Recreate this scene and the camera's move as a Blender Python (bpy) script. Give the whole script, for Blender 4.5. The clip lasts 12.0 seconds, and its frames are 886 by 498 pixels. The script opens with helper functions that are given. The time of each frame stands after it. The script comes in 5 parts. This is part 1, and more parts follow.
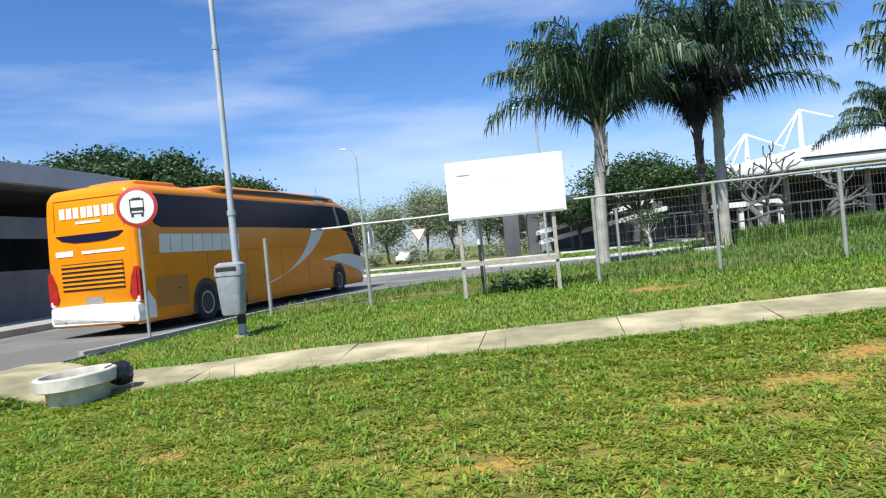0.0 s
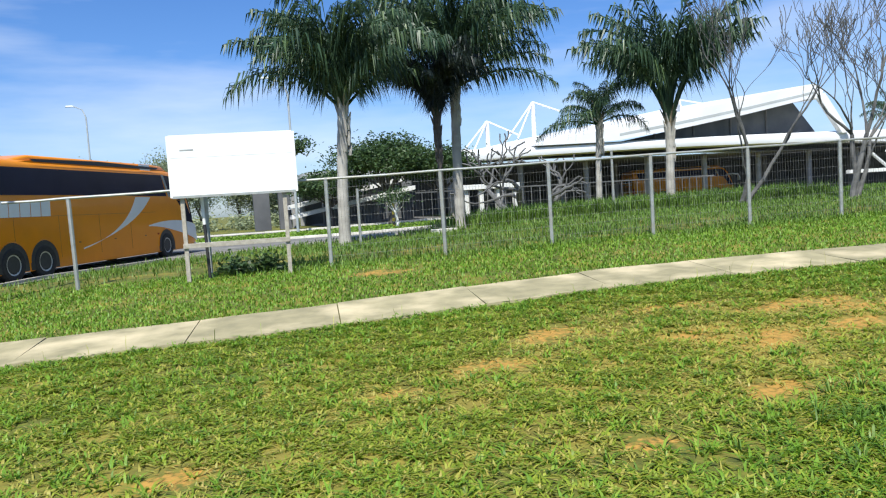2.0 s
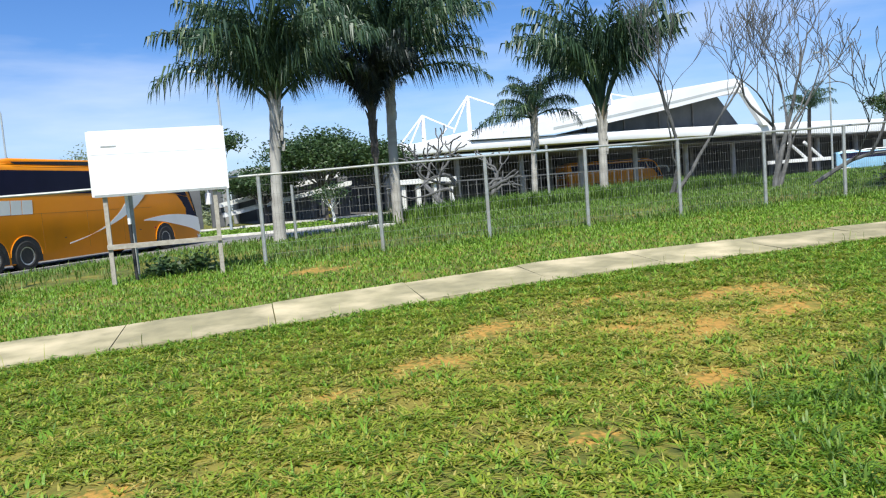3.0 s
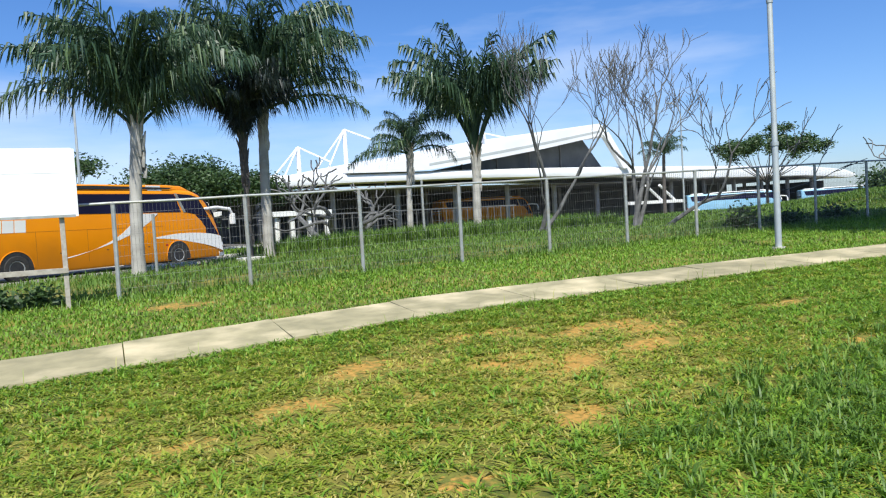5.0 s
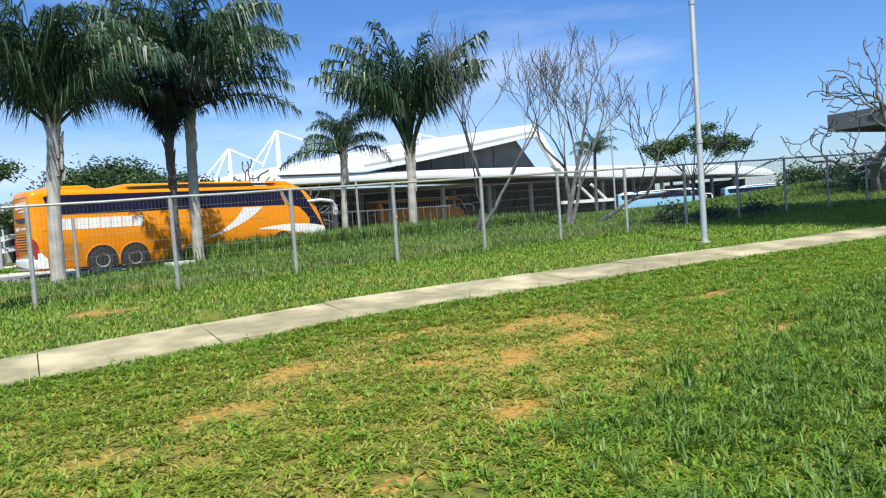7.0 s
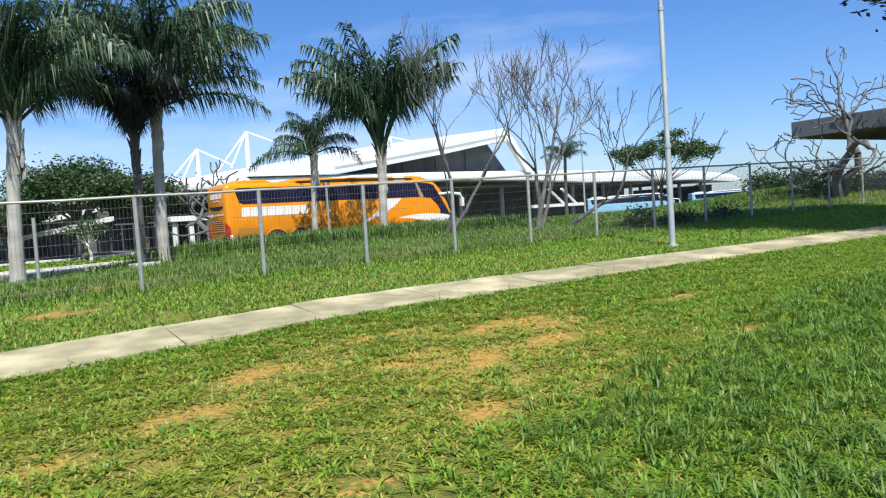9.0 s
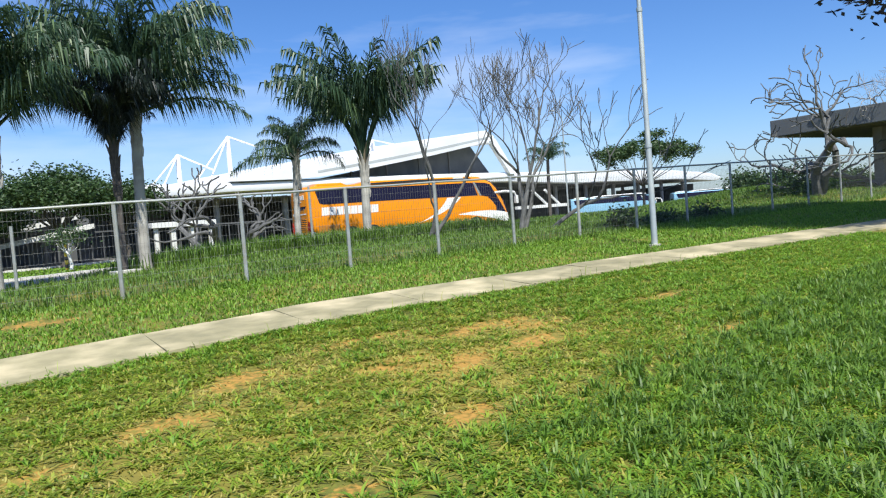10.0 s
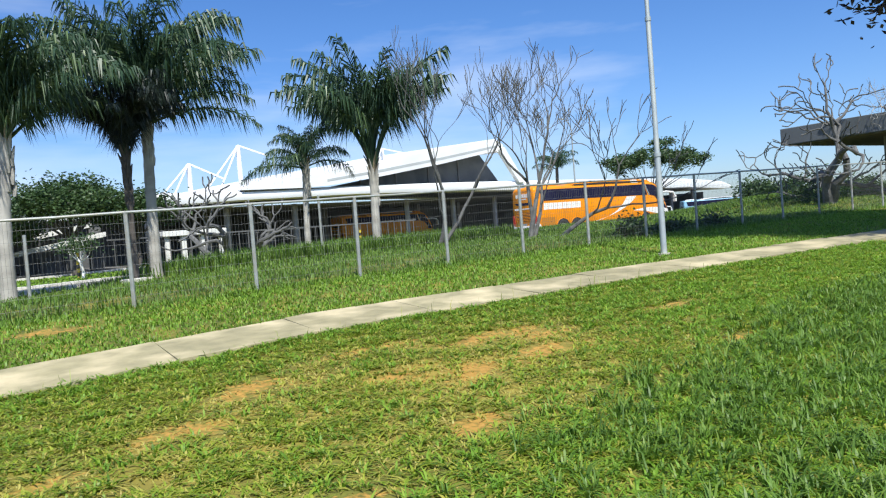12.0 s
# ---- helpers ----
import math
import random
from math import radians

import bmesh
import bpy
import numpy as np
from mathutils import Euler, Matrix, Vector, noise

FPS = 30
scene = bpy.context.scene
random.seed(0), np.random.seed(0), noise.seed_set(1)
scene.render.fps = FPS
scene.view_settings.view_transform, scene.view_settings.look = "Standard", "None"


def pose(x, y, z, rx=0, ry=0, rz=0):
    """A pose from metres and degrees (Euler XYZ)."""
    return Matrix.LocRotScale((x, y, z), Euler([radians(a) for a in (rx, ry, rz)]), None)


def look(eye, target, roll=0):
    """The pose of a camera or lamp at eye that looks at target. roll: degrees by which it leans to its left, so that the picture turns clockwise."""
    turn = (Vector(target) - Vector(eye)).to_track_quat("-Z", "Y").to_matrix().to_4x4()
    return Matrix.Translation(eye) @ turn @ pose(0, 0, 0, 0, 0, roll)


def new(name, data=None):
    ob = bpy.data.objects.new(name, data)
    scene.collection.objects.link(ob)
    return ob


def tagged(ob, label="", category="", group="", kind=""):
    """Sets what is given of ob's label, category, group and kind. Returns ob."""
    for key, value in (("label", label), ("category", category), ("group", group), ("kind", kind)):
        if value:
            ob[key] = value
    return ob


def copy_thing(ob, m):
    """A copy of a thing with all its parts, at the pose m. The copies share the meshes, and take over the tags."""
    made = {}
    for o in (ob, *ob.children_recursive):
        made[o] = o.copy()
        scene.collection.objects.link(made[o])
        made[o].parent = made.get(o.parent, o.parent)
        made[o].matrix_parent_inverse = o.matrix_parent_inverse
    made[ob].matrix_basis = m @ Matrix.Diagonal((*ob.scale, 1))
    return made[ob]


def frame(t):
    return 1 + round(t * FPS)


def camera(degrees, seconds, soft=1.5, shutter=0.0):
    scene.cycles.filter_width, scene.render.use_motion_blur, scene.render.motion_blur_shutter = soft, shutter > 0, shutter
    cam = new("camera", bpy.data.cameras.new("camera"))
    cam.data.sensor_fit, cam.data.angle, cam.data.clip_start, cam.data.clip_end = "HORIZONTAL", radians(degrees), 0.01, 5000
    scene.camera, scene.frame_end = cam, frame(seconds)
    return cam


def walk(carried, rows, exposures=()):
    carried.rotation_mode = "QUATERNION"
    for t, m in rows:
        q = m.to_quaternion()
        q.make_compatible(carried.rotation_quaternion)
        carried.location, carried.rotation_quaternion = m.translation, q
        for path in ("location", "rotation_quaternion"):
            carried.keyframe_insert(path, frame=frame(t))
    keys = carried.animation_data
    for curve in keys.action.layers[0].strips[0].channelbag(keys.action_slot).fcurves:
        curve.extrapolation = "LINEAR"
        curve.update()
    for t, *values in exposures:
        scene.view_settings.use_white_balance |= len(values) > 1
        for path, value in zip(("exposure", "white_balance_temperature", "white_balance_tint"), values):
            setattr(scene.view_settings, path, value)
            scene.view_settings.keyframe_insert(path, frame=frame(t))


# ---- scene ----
cam = camera(63.9, 12.0, 1.2)
PATH = [
    (0, (-0.02, -0.626, 1.292), (-0.332, 1.349, 1.29), -5.3),
    (0.5, (-0.041, -0.279, 1.266), (0.03, 1.719, 1.208), -5.9),
    (1, (0.196, -0.192, 1.301), (0.409, 1.794, 1.203), -5.2),
    (1.5, (0.45, -0.35, 1.443), (0.771, 1.62, 1.317), -4.0),
    (2, (0.574, -0.396, 1.438), (0.925, 1.568, 1.308), -3.7),
    (2.5, (0.6, -0.357, 1.461), (1.035, 1.591, 1.339), -3.7),
    (3, (0.61, -0.243, 1.438), (1.129, 1.682, 1.281), -4.5),
    (3.5, (0.708, -0.105, 1.43), (1.441, 1.752, 1.31), -4.3),
    (3.7, (0.768, -0.163, 1.458), (1.538, 1.68, 1.357), -4.5),
    (5.3, (0.723, -0.015, 1.432), (1.592, 1.784, 1.341), -3.5),
    (5.5, (0.701, -0.054, 1.428), (1.584, 1.737, 1.324), -3.8),
    (6, (0.76, -0.035, 1.413), (1.679, 1.738, 1.298), -4.5),
    (6.5, (0.819, 0.024, 1.383), (1.779, 1.774, 1.263), -4.8),
    (7, (0.835, 0.044, 1.383), (1.843, 1.769, 1.29), -4.1),
    (9, (0.885, 0.101, 1.347), (1.963, 1.783, 1.258), -3.7),
    (9.5, (0.93, 0.107, 1.328), (2.042, 1.767, 1.234), -4.2),
    (10, (0.921, 0.102, 1.344), (2.036, 1.761, 1.259), -4.5),
    (10.5, (0.927, 0.103, 1.346), (2.04, 1.763, 1.265), -4.1),
    (11, (0.928, 0.112, 1.355), (2.042, 1.771, 1.28), -4.3),
    (11.5, (0.903, 0.069, 1.366), (1.992, 1.745, 1.303), -4.6),
    (12, (0.901, 0.063, 1.361), (1.996, 1.735, 1.301), -4.5),
]
walk(cam, [(t, look(eye, target, roll)) for t, eye, target, roll in PATH],
     [(0.0, 0.39), (3.5, 0.38), (5.5, 0.39), (12.0, 0.40)])

# ---- world, sun ----
SUN_ELEVATION = 54.0
TO_SUN = Vector((-0.33, -0.94, 0)).normalized() * math.cos(radians(SUN_ELEVATION)) + Vector((0, 0, math.sin(radians(SUN_ELEVATION))))
world = bpy.data.worlds.new("sky")
scene.world = world
world.use_nodes = True
wn, wl = world.node_tree.nodes, world.node_tree.links
wn.clear()
sky = wn.new("ShaderNodeTexSky")
sky.sky_type = "NISHITA"
sky.sun_disc = False
sky.sun_elevation = radians(SUN_ELEVATION)
sky.sun_rotation = math.atan2(TO_SUN.x, TO_SUN.y)
sky.air_density, sky.dust_density, sky.ozone_density = 1.0, 0.7, 2.5
geo = wn.new("ShaderNodeTexCoord")
mapping = wn.new("ShaderNodeMapping")
mapping.inputs["Scale"].default_value = (1.0, 1.0, 5.5)
cloud = wn.new("ShaderNodeTexNoise")
cloud.inputs["Scale"].default_value, cloud.inputs["Detail"].default_value, cloud.inputs["Roughness"].default_value = 1.6, 6.0, 0.55
ramp = wn.new("ShaderNodeValToRGB")
ramp.color_ramp.elements[0].position, ramp.color_ramp.elements[1].position = 0.49, 0.97
ramp.color_ramp.elements[1].color = (0.8, 0.8, 0.8, 1)
mixc = wn.new("ShaderNodeMix")
mixc.data_type = "RGBA"
mixc.inputs[7].default_value = (8.0, 8.6, 9.4, 1)
back = wn.new("ShaderNodeBackground")
back.inputs["Strength"].default_value = 0.10
wout = wn.new("ShaderNodeOutputWorld")
wl.new(geo.outputs["Generated"], mapping.inputs["Vector"])
wl.new(mapping.outputs["Vector"], cloud.inputs["Vector"])
wl.new(cloud.outputs["Fac"], ramp.inputs["Fac"])
wl.new(ramp.outputs["Color"], mixc.inputs[0])
deep = wn.new("ShaderNodeHueSaturation")
deep.inputs["Saturation"].default_value = 1.12
cool = wn.new("ShaderNodeMix")
cool.data_type, cool.blend_type = "RGBA", "MULTIPLY"
cool.inputs[0].default_value = 1.0
cool.inputs[7].default_value = (0.82, 0.95, 1.23, 1)
wl.new(sky.outputs["Color"], cool.inputs[6])
wl.new(cool.outputs[2], deep.inputs["Color"])
wl.new(deep.outputs["Color"], mixc.inputs[6])
wl.new(mixc.outputs[2], back.inputs["Color"])
wl.new(back.outputs["Background"], wout.inputs["Surface"])
sun = new("sun", bpy.data.lights.new("sun", "SUN"))
sun.data.energy, sun.data.angle, sun.data.color = 5.0, radians(0.6), (0.97, 0.95, 0.85)
sun.matrix_world = look((0, 0, 60), Vector((0, 0, 60)) - TO_SUN)


# ---- materials ----
def material(name, a, b=None, rough=0.6, metal=0.0, scale=6.0, bump=0.0, bump_scale=60.0, stain=None, stain_scale=0.7, per_object=0.0, coat=0.0, island=0.0):
    """Two tones by fine noise, broad stains over them, fine relief."""
    m = bpy.data.materials.new(name)
    m.use_nodes = True
    n, l = m.node_tree.nodes, m.node_tree.links
    bsdf = n["Principled BSDF"]
    bsdf.inputs["Roughness"].default_value, bsdf.inputs["Metallic"].default_value = rough, metal
    bsdf.inputs["Coat Weight"].default_value = coat
    tc = n.new("ShaderNodeTexCoord")
    b = b or tuple(v * 0.8 for v in a)
    noise1 = n.new("ShaderNodeTexNoise")
    noise1.inputs["Scale"].default_value, noise1.inputs["Detail"].default_value = scale, 5.0
    l.new(tc.outputs["Object"], noise1.inputs["Vector"])
    r1 = n.new("ShaderNodeValToRGB")
    r1.color_ramp.elements[0].position, r1.color_ramp.elements[1].position = 0.35, 0.65
    r1.color_ramp.elements[0].color, r1.color_ramp.elements[1].color = (*a, 1), (*b, 1)
    l.new(noise1.outputs["Fac"], r1.inputs["Fac"])
    out = r1.outputs["Color"]
    if stain:
        noise2 = n.new("ShaderNodeTexNoise")
        noise2.inputs["Scale"].default_value, noise2.inputs["Detail"].default_value = stain_scale, 8.0
        l.new(tc.outputs["Object"], noise2.inputs["Vector"])
        r2 = n.new("ShaderNodeValToRGB")
        r2.color_ramp.elements[0].position, r2.color_ramp.elements[1].position = 0.47, 0.68
        l.new(noise2.outputs["Fac"], r2.inputs["Fac"])
        mx = n.new("ShaderNodeMix")
        mx.data_type = "RGBA"
        mx.inputs[7].default_value = (*stain, 1)
        l.new(r2.outputs["Color"], mx.inputs[0])
        l.new(out, mx.inputs[6])
        out = mx.outputs[2]
    if per_object or island:
        src = n.new("ShaderNodeObjectInfo" if per_object else "ShaderNodeNewGeometry")
        k = per_object or island
        mr = n.new("ShaderNodeMapRange")
        mr.inputs["To Min"].default_value, mr.inputs["To Max"].default_value = 1 - k, 1 + k
        l.new(src.outputs["Random" if per_object else "Random Per Island"], mr.inputs["Value"])
        hs = n.new("ShaderNodeHueSaturation")
        l.new(mr.outputs["Result"], hs.inputs["Value"])
        l.new(out, hs.inputs["Color"])
        out = hs.outputs["Color"]
    l.new(out, bsdf.inputs["Base Color"])
    if bump:
        noise3 = n.new("ShaderNodeTexNoise")
        noise3.inputs["Scale"].default_value, noise3.inputs["Detail"].default_value = bump_scale, 6.0
        l.new(tc.outputs["Object"], noise3.inputs["Vector"])
        bp = n.new("ShaderNodeBump")
        bp.inputs["Strength"].default_value, bp.inputs["Distance"].default_value = bump, 0.01
        l.new(noise3.outputs["Fac"], bp.inputs["Height"])
        l.new(bp.outputs["Normal"], bsdf.inputs["Normal"])
    return m


def leaf_material(name, tones, through_light=0.35, rough=0.5):
    """Leaves and blades: a tone for each island, some light passing through."""
    m = bpy.data.materials.new(name)
    m.use_nodes = True
    n, l = m.node_tree.nodes, m.node_tree.links
    bsdf = n["Principled BSDF"]
    bsdf.inputs["Roughness"].default_value = rough
    g = n.new("ShaderNodeNewGeometry")
    r = n.new("ShaderNodeValToRGB")
    while len(r.color_ramp.elements) < len(tones):
        r.color_ramp.elements.new(0.5)
    for i, tone in enumerate(tones):
        r.color_ramp.elements[i].position = i / max(1, len(tones) - 1)
        r.color_ramp.elements[i].color = (*tone, 1)
    l.new(g.outputs["Random Per Island"], r.inputs["Fac"])
    l.new(r.outputs["Color"], bsdf.inputs["Base Color"])
    tr = n.new("ShaderNodeBsdfTranslucent")
    l.new(r.outputs["Color"], tr.inputs["Color"])
    mix = n.new("ShaderNodeMixShader")
    mix.inputs["Fac"].default_value = through_light
    l.new(bsdf.outputs["BSDF"], mix.inputs[1])
    l.new(tr.outputs["BSDF"], mix.inputs[2])
    l.new(mix.outputs["Shader"], n["Material Output"].inputs["Surface"])
    return m


def ground_material():
    """Thatch and short grass with orange soil where the attribute 'soil' says it is bare."""
    m = material("ground_turf", (0.05, 0.07, 0.008), (0.14, 0.15, 0.018), 0.95, scale=11.0, bump=0.9, bump_scale=35.0, stain=(0.24, 0.20, 0.03), stain_scale=1.3)
    n, l = m.node_tree.nodes, m.node_tree.links
    bsdf = n["Principled BSDF"]
    old = bsdf.inputs["Base Color"].links[0].from_socket
    at = n.new("ShaderNodeAttribute")
    at.attribute_name = "soil"
    tc = n.new("ShaderNodeTexCoord")
    worn = n.new("ShaderNodeAttribute")
    worn.attribute_name = "worn"
    thatch = n.new("ShaderNodeMix")
    thatch.data_type = "RGBA"
    thatch.inputs[7].default_value = (0.32, 0.235, 0.04, 1)
    l.new(worn.outputs["Fac"], thatch.inputs[0])
    l.new(old, thatch.inputs[6])
    old = thatch.outputs[2]
    sn = n.new("ShaderNodeTexNoise")
    sn.inputs["Scale"].default_value, sn.inputs["Detail"].default_value = 14.0, 6.0
    l.new(tc.outputs["Object"], sn.inputs["Vector"])
    tone = n.new("ShaderNodeValToRGB")
    tone.color_ramp.elements[0].color, tone.color_ramp.elements[1].color = (0.33, 0.175, 0.032, 1), (0.44, 0.25, 0.05, 1)
    tone.color_ramp.elements[0].position, tone.color_ramp.elements[1].position = 0.35, 0.7
    l.new(sn.outputs["Fac"], tone.inputs["Fac"])
    ad = n.new("ShaderNodeMath")
    ad.operation = "ADD"
    ad.inputs[1].default_value = -0.5
    l.new(sn.outputs["Fac"], ad.inputs[0])
    ml = n.new("ShaderNodeMath")
    ml.operation = "MULTIPLY_ADD"
    ml.inputs[1].default_value = 2.6
    l.new(ad.outputs[0], ml.inputs[0])
    l.new(at.outputs["Fac"], ml.inputs[2])
    edge = n.new("ShaderNodeValToRGB")
    edge.color_ramp.elements[0].position, edge.color_ramp.elements[1].position = 0.47, 0.95
    l.new(ml.outputs[0], edge.inputs["Fac"])
    mx = n.new("ShaderNodeMix")
    mx.data_type = "RGBA"
    l.new(edge.outputs["Color"], mx.inputs[0])
    l.new(old, mx.inputs[6])
    l.new(tone.outputs["Color"], mx.inputs[7])
    l.new(mx.outputs[2], bsdf.inputs["Base Color"])
    return m


def glass_material(name, tint, rough=0.06):
    m = material(name, tint, tuple(v * 0.7 for v in tint), rough, 0.0, 0.6)
    m.node_tree.nodes["Principled BSDF"].inputs["Specular IOR Level"].default_value = 0.12
    return m


TURF = ground_material()
BLADE = leaf_material("grass_blade", [(0.10, 0.16, 0.015), (0.30, 0.40, 0.036), (0.19, 0.29, 0.025), (0.40, 0.45, 0.055), (0.50, 0.43, 0.11)], 0.4)
BLADE_DRY = leaf_material("dry_blade", [(0.31, 0.33, 0.05), (0.48, 0.42, 0.10), (0.39, 0.38, 0.07), (0.54, 0.44, 0.15)], 0.35)
BLADE_LUSH = leaf_material("lush_blade", [(0.08, 0.17, 0.016), (0.22, 0.40, 0.034), (0.15, 0.30, 0.026), (0.31, 0.45, 0.055)], 0.4)
FROND = leaf_material("palm_leaf", [(0.025, 0.06, 0.035), (0.055, 0.105, 0.055), (0.038, 0.08, 0.045), (0.13, 0.20, 0.08)], 0.25, 0.45)
# palm leaf again, its tones darkened for a palm standing in shadow
FROND_SHADED = leaf_material("shaded_palm_leaf", [(0.012, 0.02, 0.02), (0.025, 0.04, 0.035), (0.035, 0.05, 0.05)], 0.15, 0.4)
BLADE_TALL = leaf_material("tall_blade", [(0.06, 0.13, 0.018), (0.14, 0.26, 0.03), (0.10, 0.20, 0.024), (0.21, 0.31, 0.05)], 0.35)
LEAF = leaf_material("tree_leaf", [(0.03, 0.06, 0.02), (0.05, 0.10, 0.03), (0.07, 0.12, 0.035)], 0.25)
# far foliage: haze is mixed into these tones, paler than real leaves
LEAF_HAZY = leaf_material("hazed_leaf", [(0.20, 0.25, 0.14), (0.26, 0.31, 0.18), (0.32, 0.36, 0.22)], 0.3)
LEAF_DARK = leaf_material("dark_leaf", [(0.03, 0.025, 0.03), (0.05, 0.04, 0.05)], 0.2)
CONCRETE = material("path_concrete", (0.34, 0.30, 0.175), (0.25, 0.225, 0.13), 0.9, scale=3.5, bump=0.5, bump_scale=45, stain=(0.54, 0.46, 0.29), stain_scale=1.1, per_object=0.08)
KERB = material("kerb_whitewash", (0.72, 0.70, 0.64), (0.58, 0.56, 0.50), 0.85, scale=5, bump=0.4, stain=(0.42, 0.40, 0.34))
KERB_GREY = material("kerb_concrete", (0.40, 0.38, 0.34), (0.32, 0.30, 0.27), 0.9, scale=5, bump=0.4, stain=(0.48, 0.46, 0.40))
ASPHALT = material("asphalt", (0.13, 0.127, 0.12), (0.17, 0.166, 0.155), 0.9, scale=18, bump=0.6, bump_scale=90, stain=(0.24, 0.235, 0.21), stain_scale=0.35)
WIRE = material("mesh_wire", (0.16, 0.165, 0.16), (0.12, 0.125, 0.12), 0.6, 0.3, scale=8)
GALV = material("galvanised_steel", (0.40, 0.42, 0.41), (0.31, 0.33, 0.32), 0.5, 0.35, scale=8, bump=0.2, stain=(0.36, 0.35, 0.31), stain_scale=3.0)
POLE_PAINT = material("pole_paint", (0.38, 0.43, 0.46), (0.33, 0.37, 0.40), 0.55, 0.2, scale=4, bump=0.2, stain=(0.48, 0.50, 0.48), stain_scale=2.0)
BOARD_WHITE = material("board_white", (0.86, 0.87, 0.87), (0.80, 0.81, 0.82), 0.45, scale=1.5, stain=(0.76, 0.77, 0.76))
WHITE = material("white_paint", (0.80, 0.80, 0.79), (0.74, 0.74, 0.73), 0.5, scale=2.5, stain=(0.66, 0.66, 0.63))
BLACK = material("black_paint", (0.02, 0.02, 0.022), (0.035, 0.035, 0.035), 0.5, scale=9)
YELLOW = material("yellow_paint", (0.75, 0.55, 0.05), None, 0.5)
RED = material("sign_red", (0.55, 0.05, 0.04), None, 0.45, scale=9)
BIN_GREY = material("bin_plastic", (0.27, 0.30, 0.33), (0.22, 0.25, 0.28), 0.55, scale=6, bump=0.2, stain=(0.34, 0.36, 0.37), stain_scale=4)
OLD_WOOD = material("old_wood", (0.42, 0.39, 0.33), (0.32, 0.29, 0.24), 0.9, scale=12, bump=0.5)
ORANGE = material("coach_orange", (0.86, 0.29, 0.006), (0.83, 0.275, 0.006), 0.28, scale=1.2, coat=0.08, stain=(0.70, 0.24, 0.012), stain_scale=0.5)
ORANGE.node_tree.nodes["Principled BSDF"].inputs["Specular IOR Level"].default_value = 0.22
ORANGE_DARK = material("coach_orange_seam", (0.42, 0.15, 0.01), None, 0.4)
COACH_WHITE = material("coach_white", (0.84, 0.84, 0.82), (0.78, 0.78, 0.76), 0.3, scale=1.5, coat=0.4)
COACH_GLASS = glass_material("coach_glass", (0.016, 0.016, 0.045), 0.22)
COACH_PANEL = material("coach_hatch", (0.45, 0.18, 0.02), (0.40, 0.16, 0.02), 0.4)
BLUE_BODY = material("coach_blue", (0.27, 0.50, 0.68), (0.22, 0.44, 0.62), 0.35, scale=1.0, coat=0.4)
TYRE = material("tyre", (0.02, 0.02, 0.02), (0.035, 0.033, 0.03), 0.85, scale=12, bump=0.3)
RIM = material("wheel_rim", (0.62, 0.62, 0.60), (0.45, 0.45, 0.44), 0.4, 0.6, scale=8)
TAIL_RED = material("tail_lens", (0.45, 0.03, 0.02), (0.30, 0.02, 0.02), 0.2)
LENS = material("clear_lens", (0.75, 0.75, 0.78), None, 0.15)
BARK_PALM = material("palm_bark", (0.40, 0.385, 0.35), (0.28, 0.265, 0.24), 0.9, scale=4, bump=0.8, bump_scale=25, stain=(0.50, 0.48, 0.44), stain_scale=2.0)
BARK_DARK = material("dark_bark", (0.07, 0.06, 0.055), (0.11, 0.095, 0.085), 0.9, scale=6, bump=0.7, bump_scale=25)
BARK_PALE = material("pale_bark", (0.36, 0.34, 0.32), (0.22, 0.205, 0.19), 0.9, scale=5, bump=0.7, bump_scale=25)
BARK_TWIG = material("twig_bark", (0.15, 0.15, 0.15), (0.09, 0.09, 0.09), 0.9, scale=5, bump=0.6, bump_scale=25)
BOOT = material("leaf_base", (0.30, 0.24, 0.16), (0.20, 0.16, 0.10), 0.9, scale=8, bump=0.6)
ROOF_WHITE = material("roof_white", (0.82, 0.83, 0.84), (0.76, 0.77, 0.78), 0.5, scale=0.4, stain=(0.70, 0.71, 0.71), stain_scale=0.12)
ROOF_GREY = material("roof_grey", (0.46, 0.49, 0.50), (0.40, 0.43, 0.44), 0.7, scale=0.8, stain=(0.42, 0.43, 0.43), stain_scale=0.2)
# roof grey with the fascia's shade put into the colour
ROOF_SHADED = material("roof_shaded", (0.13, 0.145, 0.16), (0.10, 0.11, 0.125), 0.7, scale=0.8, stain=(0.16, 0.17, 0.18), stain_scale=0.2)
# dark tone puts the shade under roofs into the underside sheets' colour
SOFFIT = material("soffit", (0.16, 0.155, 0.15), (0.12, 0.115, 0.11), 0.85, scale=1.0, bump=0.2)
# also darkens walls under the roofs: their shade is in this colour
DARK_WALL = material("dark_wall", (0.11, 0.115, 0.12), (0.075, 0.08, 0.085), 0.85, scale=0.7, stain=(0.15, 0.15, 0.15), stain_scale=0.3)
COLUMN = material("column_concrete", (0.30, 0.29, 0.28), (0.24, 0.235, 0.23), 0.85, scale=2, bump=0.2)
GREY_WALL = material("platform_wall", (0.15, 0.155, 0.155), (0.12, 0.125, 0.125), 0.85, scale=1.4, stain=(0.19, 0.19, 0.18), stain_scale=0.5)
PLANTER = material("whitewashed_concrete", (0.66, 0.63, 0.55), (0.54, 0.51, 0.44), 0.9, scale=6, bump=0.6, stain=(0.44, 0.43, 0.36), stain_scale=2.5)
BAG = material("black_plastic", (0.015, 0.015, 0.018), None, 0.3, scale=5, bump=0.9, bump_scale=18)
POT_SOIL = material("pot_soil", (0.12, 0.085, 0.055), (0.18, 0.12, 0.08), 0.95, scale=14, bump=0.8)


